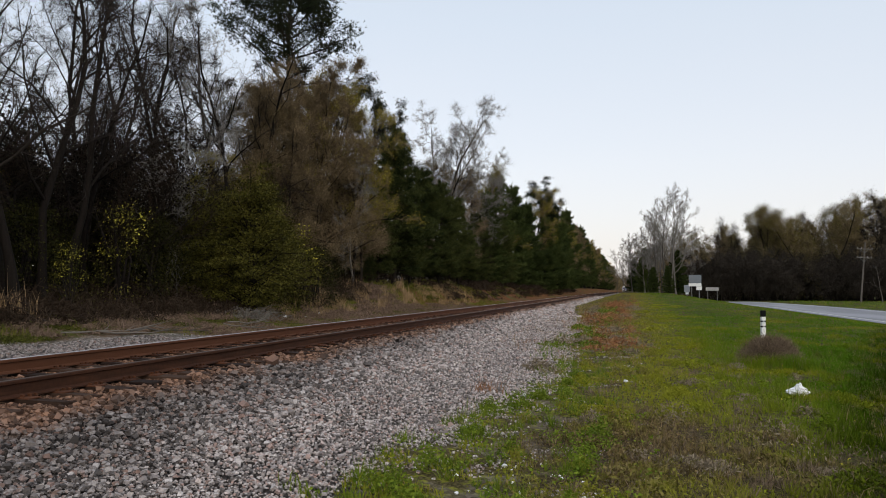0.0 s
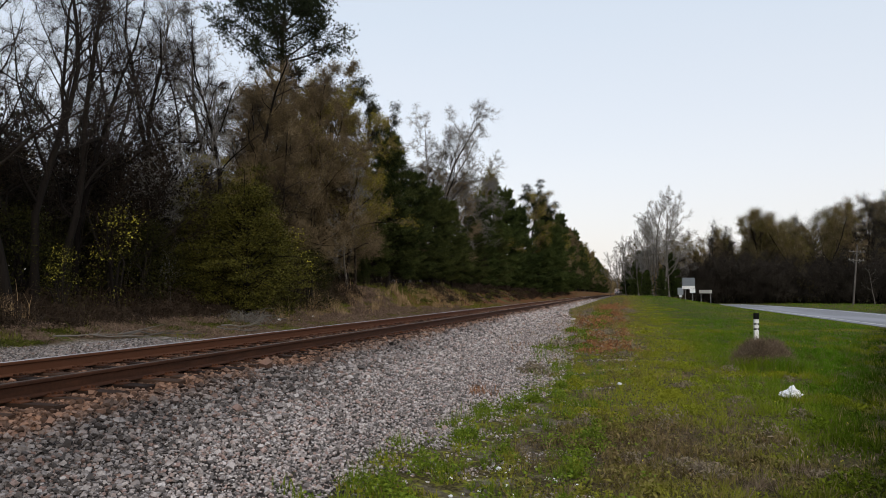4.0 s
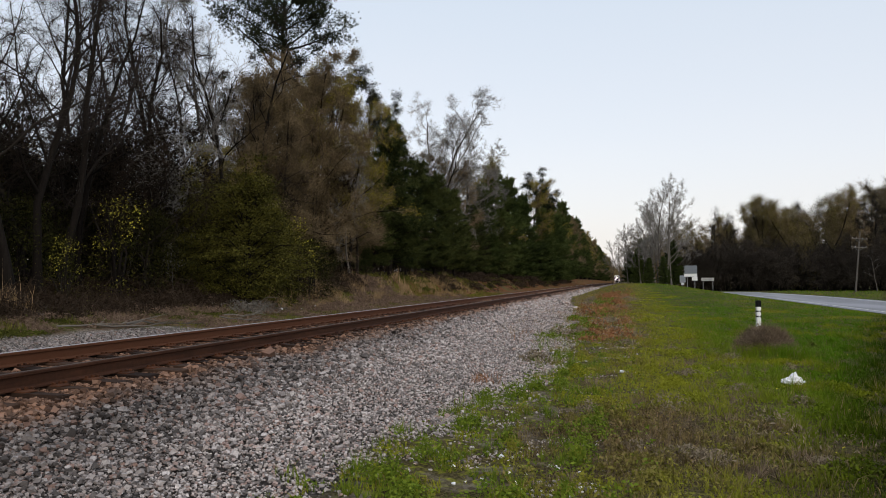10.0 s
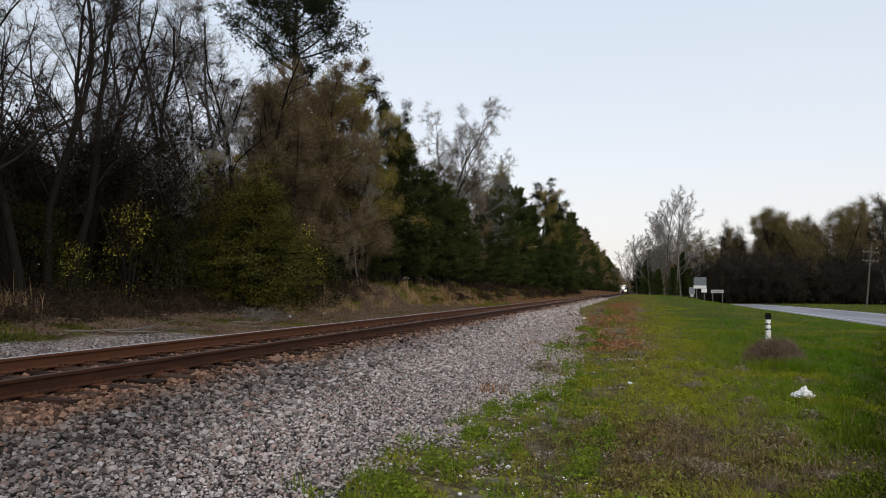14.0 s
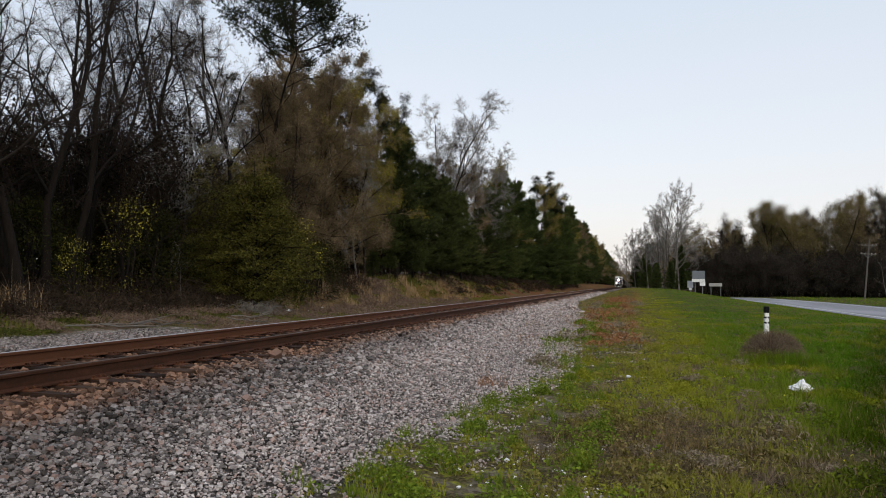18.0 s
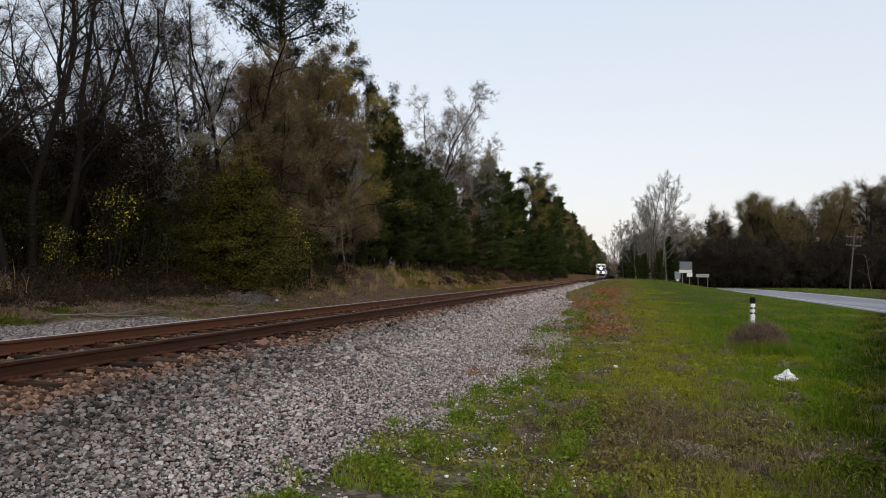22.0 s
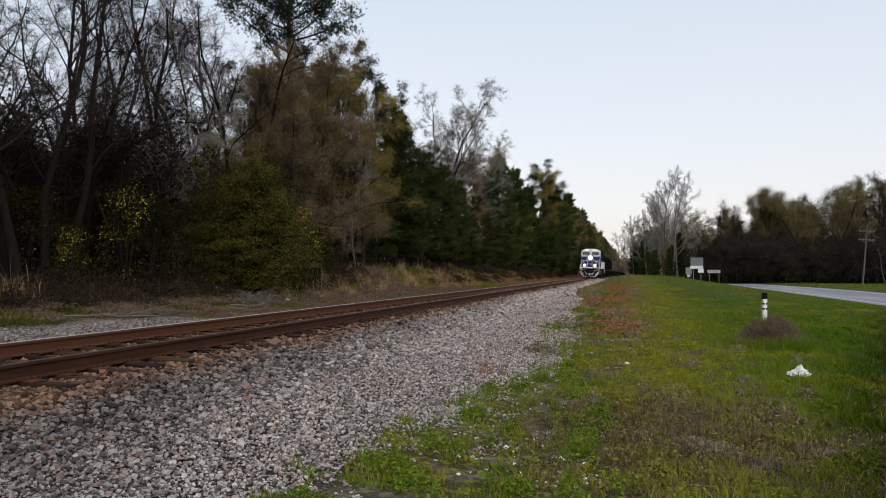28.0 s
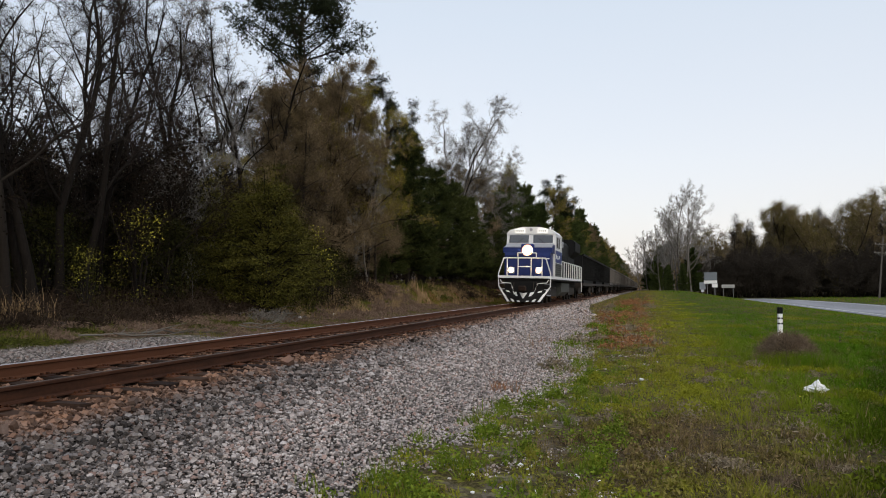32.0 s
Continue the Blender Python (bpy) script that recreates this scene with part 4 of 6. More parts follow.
def build_woods():
    rng = np.random.RandomState(5)
    wood = "trees of the wood beside the track"
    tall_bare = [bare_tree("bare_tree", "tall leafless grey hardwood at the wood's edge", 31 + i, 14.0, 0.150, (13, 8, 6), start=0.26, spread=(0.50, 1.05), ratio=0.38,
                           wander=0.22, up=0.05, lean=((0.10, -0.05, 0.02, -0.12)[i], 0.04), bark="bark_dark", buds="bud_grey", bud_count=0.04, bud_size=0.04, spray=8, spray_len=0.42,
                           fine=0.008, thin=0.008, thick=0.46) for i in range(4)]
    russet = [bare_tree("budding_tree", "hardwood with russet buds and dense fine twigs", 51 + i, 10.5, 0.11, (18, 9, 7), start=0.10, spread=(0.50, 1.0), ratio=0.38, up=0.08,
                        bark="bark_dark", twig="twig_russet", buds="bud_brown", bud_count=0.50, bud_size=0.050, spray=13, spray_len=0.50, thin=0.014, fine=0.008) for i in range(2)]
    olive = [bare_tree("leafing_tree", "hardwood in thin olive-yellow young leaf", 61 + i, 11.5, 0.13, (14, 8, 6), start=0.22, spread=(0.45, 0.9), ratio=0.40, up=0.08,
                       bark="bark_dark", twig="twig_russet", buds="bud_olive", bud_count=0.95, bud_size=0.062) for i in range(2)]
    pale = [bare_tree("pale_tree", "pale grey leafless tree with a fine spreading crown", 71 + i, 13.0, 0.13, (13, 9, 6), start=0.30, spread=(0.50, 1.05), ratio=0.42, wander=0.24,
                      bark="bark", twig="twig_pale", buds="bud_grey", bud_count=0.14, bud_size=0.05, spray=10, thin=0.011, fine=0.008) for i in range(2)]
    pines = [pine("young_pine", "dark green young pine on the bank", 81 + i, 9.0, 0.13, clear=0.12, width=0.28, rows=16, per=6, tuft=0.28, blade=0.030, full=8) for i in range(3)]
    dark_pines = [pine("dark_pine", "dense dark pine in the row along the track", 91 + i, 11.0, 0.15, clear=0.04, width=0.25, rows=20, per=7, needles="needles_dark", tuft=0.34, blade=0.040, full=7)
                  for i in range(2)]
    old = tall_pine("tall_pine", "tall old pine standing above the wood", 101, 20.0, 0.24, 0.62)
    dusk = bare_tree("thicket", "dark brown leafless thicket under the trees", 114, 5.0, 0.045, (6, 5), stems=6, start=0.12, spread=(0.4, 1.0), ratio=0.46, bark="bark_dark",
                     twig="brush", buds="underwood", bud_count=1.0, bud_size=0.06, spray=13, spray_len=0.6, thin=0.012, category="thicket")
    brown = bare_tree("brown_thicket", "brown twiggy thicket under the budding trees", 115, 5.0, 0.04, (7, 6), stems=6, start=0.12, spread=(0.4, 1.0), ratio=0.46, bark="bark_dark",
                      twig="brown_brush", spray=18, spray_len=0.6, thin=0.011, category="thicket")
    hazy = [bare_tree("grey_tree", "tall pale grey leafless tree in the clump by the line", 131 + i, 20.0, 0.19, (13, 7, 6), start=0.16, spread=(0.35, 0.75), ratio=0.42, top_thin=0.72, up=0.06, wander=0.12,
                      bark="bark", twig="twig_pale", buds="bud_grey", bud_count=0.08, bud_size=0.08, spray=10, spray_len=0.75, thin=0.020, fine=0.014) for i in range(3)]
    far_kinds = [bare_tree("far_tree", ("russet budding hardwood beyond the road", "olive-brown leafing hardwood beyond the road", "tan budding hardwood beyond the road",
                                        "grey leafless hardwood beyond the road")[i], 121 + i, 16.0, 0.16,
                           (14, 8), start=0.10, spread=(0.5, 1.05), ratio=0.36, bark="bark_dark", twig=("twig_russet", "twig_russet", "twig_russet", "twig")[i],
                           buds=("bud_brown", "bud_far", "bud_tan", "bud_grey")[i],
                           bud_count=(1.4, 1.3, 1.5, 0.3)[i], bud_size=(0.125, 0.13, 0.125, 0.08)[i], spray=20, spray_len=1.3, thin=0.030, fine=0.02) for i in range(4)]
    oak = bare_tree("dark_oak", "dark-leaved evergreen oak rising behind the wood's edge", 151, 14.0, 0.18, (13, 7, 5), start=0.30, spread=(0.45, 1.0), ratio=0.36, bark="bark_dark",
                    buds="oak_leaf", bud_count=0.9, bud_size=0.10, spray=9, fine=0.009)
    oak["group"] = wood
    dim = bare_tree("far_thicket", "dark leafless thicket at the foot of the far wood", 141, 9.0, 0.06, (7, 6), stems=6, start=0.08, spread=(0.4, 1.0), ratio=0.42, bark="bark_dark",
                    twig="far_brush", buds="far_brush", bud_count=0.25, bud_size=0.15, spray=16, spray_len=1.1, thin=0.03, category="thicket")
    for o in (*tall_bare, *russet, *olive, *pale, *pines, *dark_pines, old):
        o["group"] = wood

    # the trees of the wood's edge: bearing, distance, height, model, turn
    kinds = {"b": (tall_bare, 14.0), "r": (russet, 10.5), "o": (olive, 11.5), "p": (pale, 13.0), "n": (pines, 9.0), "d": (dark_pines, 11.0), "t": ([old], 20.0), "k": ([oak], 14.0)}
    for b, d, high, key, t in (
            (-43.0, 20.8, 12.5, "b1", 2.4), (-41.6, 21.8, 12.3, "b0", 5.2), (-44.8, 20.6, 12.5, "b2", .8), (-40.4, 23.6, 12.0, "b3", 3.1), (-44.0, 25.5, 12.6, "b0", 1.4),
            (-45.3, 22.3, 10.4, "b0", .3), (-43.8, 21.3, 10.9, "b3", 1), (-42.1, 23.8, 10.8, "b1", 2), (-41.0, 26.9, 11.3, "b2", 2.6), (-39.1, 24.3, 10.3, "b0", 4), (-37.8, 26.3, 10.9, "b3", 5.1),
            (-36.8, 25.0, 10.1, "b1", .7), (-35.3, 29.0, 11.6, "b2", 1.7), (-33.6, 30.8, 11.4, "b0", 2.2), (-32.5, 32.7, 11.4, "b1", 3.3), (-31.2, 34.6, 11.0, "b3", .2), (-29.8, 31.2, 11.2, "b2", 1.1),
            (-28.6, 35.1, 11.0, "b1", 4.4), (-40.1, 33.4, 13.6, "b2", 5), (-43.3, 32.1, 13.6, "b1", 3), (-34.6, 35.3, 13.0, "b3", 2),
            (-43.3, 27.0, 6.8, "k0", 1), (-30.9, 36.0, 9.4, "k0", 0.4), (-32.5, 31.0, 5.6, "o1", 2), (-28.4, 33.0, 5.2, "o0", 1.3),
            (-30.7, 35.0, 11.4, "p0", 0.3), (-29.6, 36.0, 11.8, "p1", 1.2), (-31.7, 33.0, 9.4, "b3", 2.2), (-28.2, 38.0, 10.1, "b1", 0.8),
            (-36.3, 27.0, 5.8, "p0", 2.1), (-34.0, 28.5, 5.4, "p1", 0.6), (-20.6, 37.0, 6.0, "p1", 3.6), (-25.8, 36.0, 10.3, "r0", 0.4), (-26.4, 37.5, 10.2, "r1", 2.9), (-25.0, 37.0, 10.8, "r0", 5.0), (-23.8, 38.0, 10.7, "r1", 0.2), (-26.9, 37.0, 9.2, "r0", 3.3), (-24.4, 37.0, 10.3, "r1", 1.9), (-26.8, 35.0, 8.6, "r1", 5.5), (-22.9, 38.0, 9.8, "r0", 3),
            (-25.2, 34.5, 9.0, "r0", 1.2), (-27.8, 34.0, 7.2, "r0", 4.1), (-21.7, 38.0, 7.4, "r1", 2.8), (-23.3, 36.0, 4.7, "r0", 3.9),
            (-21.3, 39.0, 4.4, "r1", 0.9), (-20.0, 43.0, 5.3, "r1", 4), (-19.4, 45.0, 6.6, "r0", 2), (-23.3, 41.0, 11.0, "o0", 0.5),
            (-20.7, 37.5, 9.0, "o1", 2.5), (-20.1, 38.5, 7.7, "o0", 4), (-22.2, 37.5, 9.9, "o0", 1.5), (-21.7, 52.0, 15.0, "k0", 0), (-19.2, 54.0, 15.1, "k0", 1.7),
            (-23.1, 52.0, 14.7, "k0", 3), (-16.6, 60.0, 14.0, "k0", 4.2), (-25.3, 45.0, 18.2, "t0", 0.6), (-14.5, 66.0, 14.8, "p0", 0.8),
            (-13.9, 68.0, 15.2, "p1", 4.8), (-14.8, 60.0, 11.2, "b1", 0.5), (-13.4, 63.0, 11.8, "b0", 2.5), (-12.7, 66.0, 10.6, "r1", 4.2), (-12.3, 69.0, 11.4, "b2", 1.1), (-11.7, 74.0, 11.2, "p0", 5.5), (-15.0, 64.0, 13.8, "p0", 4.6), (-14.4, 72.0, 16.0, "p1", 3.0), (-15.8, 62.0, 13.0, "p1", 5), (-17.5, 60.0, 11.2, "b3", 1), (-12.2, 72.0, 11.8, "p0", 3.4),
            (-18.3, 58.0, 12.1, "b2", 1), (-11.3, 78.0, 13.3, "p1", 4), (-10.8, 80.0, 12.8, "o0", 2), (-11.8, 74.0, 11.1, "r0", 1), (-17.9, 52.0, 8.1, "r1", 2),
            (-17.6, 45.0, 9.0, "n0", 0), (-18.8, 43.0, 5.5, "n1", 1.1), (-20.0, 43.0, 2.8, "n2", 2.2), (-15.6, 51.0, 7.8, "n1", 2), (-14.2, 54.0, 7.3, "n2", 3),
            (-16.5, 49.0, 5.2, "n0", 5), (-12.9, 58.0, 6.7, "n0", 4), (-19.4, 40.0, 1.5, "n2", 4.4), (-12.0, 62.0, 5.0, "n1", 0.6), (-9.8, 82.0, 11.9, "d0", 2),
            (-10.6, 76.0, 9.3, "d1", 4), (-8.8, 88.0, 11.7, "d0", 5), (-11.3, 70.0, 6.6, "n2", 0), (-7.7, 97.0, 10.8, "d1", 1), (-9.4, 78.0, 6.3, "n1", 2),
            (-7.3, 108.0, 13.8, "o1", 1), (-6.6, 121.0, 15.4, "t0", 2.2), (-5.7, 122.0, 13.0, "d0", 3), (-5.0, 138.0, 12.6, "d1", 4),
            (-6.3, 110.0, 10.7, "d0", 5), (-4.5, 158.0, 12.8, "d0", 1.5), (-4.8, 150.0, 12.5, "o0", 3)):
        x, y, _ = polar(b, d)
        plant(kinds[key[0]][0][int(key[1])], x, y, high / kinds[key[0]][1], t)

    # the wood behind, at random
    models = tall_bare + russet + olive + pale + pines
    for i in range(46):
        y = rng.uniform(14, 115)
        x = -rng.uniform(21, 38) - 0.05 * y
        p = models[rng.randint(len(models))]
        plant(p, x, y, rng.uniform(0.5, 0.8) if y < 40 else rng.uniform(0.7, 0.95), rng.uniform(0, 6.28))
    # the row goes on down the line
    for i in range(75):
        y = 150 + 7.0 * i + rng.uniform(-2, 2)
        x = -13.2 - rng.uniform(0, 2.2) - 0.003 * y
        p, high = (*((q, 11.0) for q in dark_pines), *((q, 9.0) for q in pines), *((q, 11.5) for q in olive), (russet[0], 10.5), (russet[1], 10.5))[rng.randint(9)]
        plant(p, x, y, rng.uniform(15.0, 17.6) / high, rng.uniform(0, 6.28), 0.9)

    # understorey bushes and the yellow-flowered ones
    edge = "bushes along the wood's edge"
    big = layered_bush("evergreen_bush", "big dense olive-green evergreen bush", 111, 5.4, 4.0, "shrub")
    small = shrub("underbrush_bush", "low dull green bush in the understorey", 112, 2.6, 3.0, "shrub_dark", 0.05, 90, 75)
    jess = shrub("flowering_shrub", "thin shrub hung with yellow blossom", 113, 2.9, 1.7, "shrub", 0.05, 46, 22, spray=17, stems=8)
    for o in (big, small, jess, dusk, brown):
        o["group"] = edge
    for b, d, p, s, t in ((-28.0, 25.8, big, 0.90, 0.3), (-30.1, 27.4, big, 0.72, 2.3), (-26.7, 27.6, big, 0.70, 4.0), (-31.6, 29.5, big, 0.80, 5.0), (-36.8, 23.3, jess, 1.05, 0.0), (-40.0, 21.8, jess, 0.62, 2.0),
                          (-24.9, 28.6, jess, 1.15, 4.0), (-23.6, 31, small, 0.9, 0.0), (-35.2, 25.0, small, 1.0, 1.0), (-43.0, 22.5, small, 1.0, 2.0), (-34.6, 27.5, small, 0.9, 3.0)):
        x, y, _ = polar(b, d)
        plant(p, x, y, s, t)
    for i in range(190):
        y = rng.uniform(4, 50) if i < 120 else rng.uniform(45, 130)
        x = -rng.uniform(15.5, 27) - 0.015 * y
        p = (dusk, dusk, brown if y > 24 else dusk, small)[rng.randint(4)]
        plant(p, x, y, rng.uniform(0.75, 1.3), rng.uniform(0, 6.28))

    for i in range(64):
        y = rng.uniform(46, 175)
        plant((dusk, small, brown)[rng.randint(3)], -14.4 - rng.uniform(0, 1.6), y, rng.uniform(0.42, 0.75), rng.uniform(0, 6.28))

    # across the verge: the bare clump by the line and the wood beyond the road
    far = "trees beyond the verge and road"
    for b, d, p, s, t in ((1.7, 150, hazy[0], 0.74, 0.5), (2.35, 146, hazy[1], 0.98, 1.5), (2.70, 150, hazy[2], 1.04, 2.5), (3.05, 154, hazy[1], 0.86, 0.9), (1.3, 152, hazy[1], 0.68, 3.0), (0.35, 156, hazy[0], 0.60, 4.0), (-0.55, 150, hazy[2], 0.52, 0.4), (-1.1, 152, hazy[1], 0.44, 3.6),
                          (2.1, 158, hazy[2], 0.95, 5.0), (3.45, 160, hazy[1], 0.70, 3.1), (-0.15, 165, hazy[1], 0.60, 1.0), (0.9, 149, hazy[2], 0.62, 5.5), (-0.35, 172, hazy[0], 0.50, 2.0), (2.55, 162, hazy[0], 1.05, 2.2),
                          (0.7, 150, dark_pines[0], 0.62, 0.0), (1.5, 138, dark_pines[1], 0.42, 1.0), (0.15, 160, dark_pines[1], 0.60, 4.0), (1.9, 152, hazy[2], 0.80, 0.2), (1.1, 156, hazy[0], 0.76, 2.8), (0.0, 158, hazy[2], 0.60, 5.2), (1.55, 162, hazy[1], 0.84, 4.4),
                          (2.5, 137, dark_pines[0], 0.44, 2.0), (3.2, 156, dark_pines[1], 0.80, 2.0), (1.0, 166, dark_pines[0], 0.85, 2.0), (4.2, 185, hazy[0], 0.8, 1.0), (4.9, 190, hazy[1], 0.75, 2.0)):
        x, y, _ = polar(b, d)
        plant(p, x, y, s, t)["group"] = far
    for i in range(96):
        b = 4.4 + 15.2 * (i + rng.uniform(-0.4, 0.4)) / 96
        x, y, _ = polar(b, rng.uniform(164, 205))
        p = far_kinds[(0, 1, 2, 3, 1, 3)[rng.randint(6)]]
        high = (12.5, 14.8, 16.6, 16.8, 16.0, 17.2, 19.6, 21.2)[min(7, int((b - 4.4) / 1.7))]
        plant(p, x, y, high / 16.0 * rng.uniform(0.92, 1.17), rng.uniform(0, 6.28), 1.1)["group"] = far
    for i in range(70):
        b = 4.4 + 15.2 * (i + rng.uniform(-0.4, 0.4)) / 70
        x, y, _ = polar(b, rng.uniform(160, 178))
        plant(dim, x, y, rng.uniform(0.75, 1.2), rng.uniform(0, 6.28))["group"] = far


build_woods()


def build_far_woods():
    """Woods on the skyline and deep behind the edges, one mass of leaf clumps."""
    rng = np.random.RandomState(77)
    acc = Acc()
    spots = []
    for k, x0, x1, y0, y1, top in ((1600, -95, -34, -40, 120, 4.5), (2200, -95, -38, 110, 420, 12), (2000, -80, -16, 420, 1300, 14), (3000, -100, 70, 1290, 1380, 24), (2400, 12, 130, 205, 420, 13),
                                   (3000, 2.5, 14, 165, 420, 11), (3000, 3, 50, 330, 1290, 15), (1500, 80, 150, -60, 300, 13), (1500, -120, 120, -140, -90, 12)):
        x, y = rng.uniform(x0, x1, k), rng.uniform(y0, y1, k)
        keep = (np.abs(x - TRACK_X) > 9) | (y > 1290)
        x, y = x[keep], y[keep]
        spots.append(np.stack([x, y, ground_z(x, y) + rng.uniform(0, 1, len(x)) ** 0.8 * top * rng.uniform(0.7, 1.1, len(x))], 1))
    # leaf clumps coloured near-black to carry the shade of the deep wood
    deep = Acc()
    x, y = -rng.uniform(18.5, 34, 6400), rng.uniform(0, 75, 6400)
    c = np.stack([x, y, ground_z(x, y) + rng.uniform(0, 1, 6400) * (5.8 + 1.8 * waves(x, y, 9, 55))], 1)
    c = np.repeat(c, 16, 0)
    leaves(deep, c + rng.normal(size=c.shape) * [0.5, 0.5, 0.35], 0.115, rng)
    b, d = np.radians(rng.uniform(4.2, 20, 3000)), rng.uniform(160, 190, 3000)
    x, y = d * np.sin(b), d * np.cos(b)
    c = np.stack([x, y, ground_z(x, y) + rng.uniform(0, 1, 3000) ** 1.3 * 9], 1)
    c = np.repeat(c, 7, 0)
    back = Acc()
    leaves(back, c + rng.normal(size=c.shape) * [0.8, 0.8, 0.6], 0.30, rng)
    tagged(link_mesh("far_underwood", back.mesh("far_underwood", M["far_brush"])), "grey-brown underwood at the foot of the far trees", "underwood", kind="stuff")
    tagged(link_mesh("deep_underwood", deep.mesh("deep_underwood", M["underwood"])), "tangled underwood deep in the wood, its shade put into the colour", "underwood", kind="stuff")
    c = np.repeat(np.concatenate(spots), 9, 0)
    size = np.where(c[:, 1:2] > 300, 1.7, 0.6)
    leaves(acc, c + rng.normal(size=c.shape) * [1.4, 1.4, 1.0], size, rng)
    tagged(link_mesh("far_woods", acc.mesh("far_woods", M["bud_brown"])), "brown late-winter woods in the distance", "woods", kind="stuff")


build_far_woods()
# ---- grass, weeds and brush ----
def blade_field(name, label, k, place, height, width, mat, seed, bend=0.5, tall=0.0):
    """Many thin bent blades, each of three triangles, in one mesh."""
    rng = np.random.RandomState(seed)
    x, y = place(rng, k)
    k = len(x)
    r = np.hypot(x, y)
    h = height * np.exp(rng.normal(0, 0.35, k)) * np.where(rng.uniform(size=k) < tall, 2.0, 1.0) * (0.7 + 0.5 * (waves(x, y, 1.4, seed + 1) * 0.5 + 0.5))
    w = width * (1 + r / 11.0) * rng.uniform(0.7, 1.3, k)
    a, b = rng.uniform(0, 6.283, k), rng.uniform(0, 6.283, k)
    side = np.stack([np.cos(a), np.sin(a), 0 * a], 1) * w[:, None] / 2
    lean = np.stack([np.cos(b), np.sin(b), 0 * b], 1) * (bend * rng.uniform(0.1, 1.0, k) * h)[:, None]
    p = np.stack([x, y, ground_z(x, y) - 0.01], 1)
    up = np.array([0, 0, 1.0]) * h[:, None]
    v = np.stack([p - side, p + side, p + lean * 0.3 + up * 0.6 - side * 0.8, p + lean * 0.3 + up * 0.6 + side * 0.8, p + lean + up * 0.95], 1).reshape(-1, 3)
    i = np.arange(k)[:, None] * 5
    f = np.concatenate([i + [0, 1, 3], i + [0, 3, 2], i + [2, 3, 4]])
    return tagged(link_mesh(name, tri_mesh(name, v, f, M[mat])), label, "grass" if "grass" in name else "weeds", kind="stuff")


def fan(b0, b1, r0, r1, keep=None, power=1.0):
    """Places spread over a wedge of the plan, thinning with distance."""
    def place(rng, k):
        b = np.radians(rng.uniform(b0, b1, k))
        r = r0 + (r1 - r0) * rng.uniform(0, 1, k) ** power
        x, y = r * np.sin(b), r * np.cos(b)
        if keep is not None:
            m = keep(rng, x, y)
            x, y = x[m], y[m]
        return x, y
    return place


def patch(x0, x1, y0, y1, size=0.0, seed=0, level=0.0):
    """Places spread over a strip, in clumps where size is given."""
    def place(rng, k):
        x, y = rng.uniform(x0, x1, k), rng.uniform(y0, y1, k)
        if size:
            m = waves(x, y, size, seed) > level
            x, y = x[m], y[m]
        return x, y
    return place


def on_verge(rng, x, y):
    edge = edge_x(y) + 0.10 + 0.40 * waves(x, y, 2.2, 21)
    return (x > edge) & (x < 15.0) & (waves(x, y, 0.9, 23) > -0.9 + 1.15 * smooth(0.4, -1.2, x) * smooth(40, 30, y))


def sparse_edge(rng, x, y):
    return (x > edge_x(y) - 0.25) & (x < edge_x(y) + 0.9) & (waves(x, y, 1.0, 29) > 0.45)


blade_field("verge_grass", "short green and yellowish spring grass on the verge", 210000, fan(-32, 20, 5.0, 46, on_verge, 1.15), 0.046, 0.0058, "grass", 201, 0.9, 0.05)
blade_field("far_verge_grass", "green grass farther along the verge", 70000, fan(-6, 20, 40, 140, on_verge, 1.1), 0.060, 0.006, "grass", 202, 0.6)
blade_field("edge_grass", "bright green grass tufts creeping into the gravel", 30000, fan(-36, 2, 5.0, 30, sparse_edge), 0.085, 0.006, "fresh", 203, 0.7)
blade_field("dry_grass", "thin dry straw stems standing in the verge", 15000, fan(-28, 16, 5.5, 34, lambda rng, x, y: on_verge(rng, x, y) & (x < 3.2) & (waves(x, y, 1.8, 31) > 0.0)),
            0.075, 0.0030, "straw", 204, 0.9)
blade_field("dead_grass_patch", "brown dead weed patch in the verge", 15000, fan(-14, 14, 6.0, 13, lambda rng, x, y: (np.hypot((x - 0.3) * 0.55, (y - 8.6) * 0.45) + 0.5 * waves(x, y, 0.9, 37) < 0.8)),
            0.062, 0.0036, "dead", 205, 1.1)
blade_field("red_weeds", "reddish brown sorrel along the gravel edge", 2600, patch(-3.0, 0.5, 19, 64, 2.6, 41, 0.55), 0.20, 0.0050, "red_weed", 206, 1.1)
blade_field("tawny_grass", "tawny dry grass along the gravel edge", 4200, patch(-3.8, 0.2, 18, 70, 2.6, 42, 0.1), 0.14, 0.0034, "straw", 211, 1.0)
blade_field("broomsedge_grass", "tall tan broomsedge on the far bank", 4600, patch(-12.6, -11.0, 22, 56, 2.6, 43, 0.25), 0.26, 0.0045, "straw", 207, 0.5, 0.15)
blade_field("far_bank_grass", "low mossy grass under the wood's edge", 46000, patch(-16.5, -11.5, 9, 66, 4.0, 47, -0.5), 0.10, 0.006, "bank_grass", 208, 0.7)
blade_field("dead_weeds", "brown dead weed stalks before the wood", 11000, patch(-16.0, -12.2, 7, 34, 2.6, 49, -0.1), 0.24, 0.0042, "dead_dark", 209, 1.6)
blade_field("bank_weeds", "dark dead weeds on the cut bank beside the track", 7000, patch(-14.5, -11.2, 46, 130, 3.0, 251, -0.1), 0.17, 0.0045, "dead_dark", 250, 1.8)
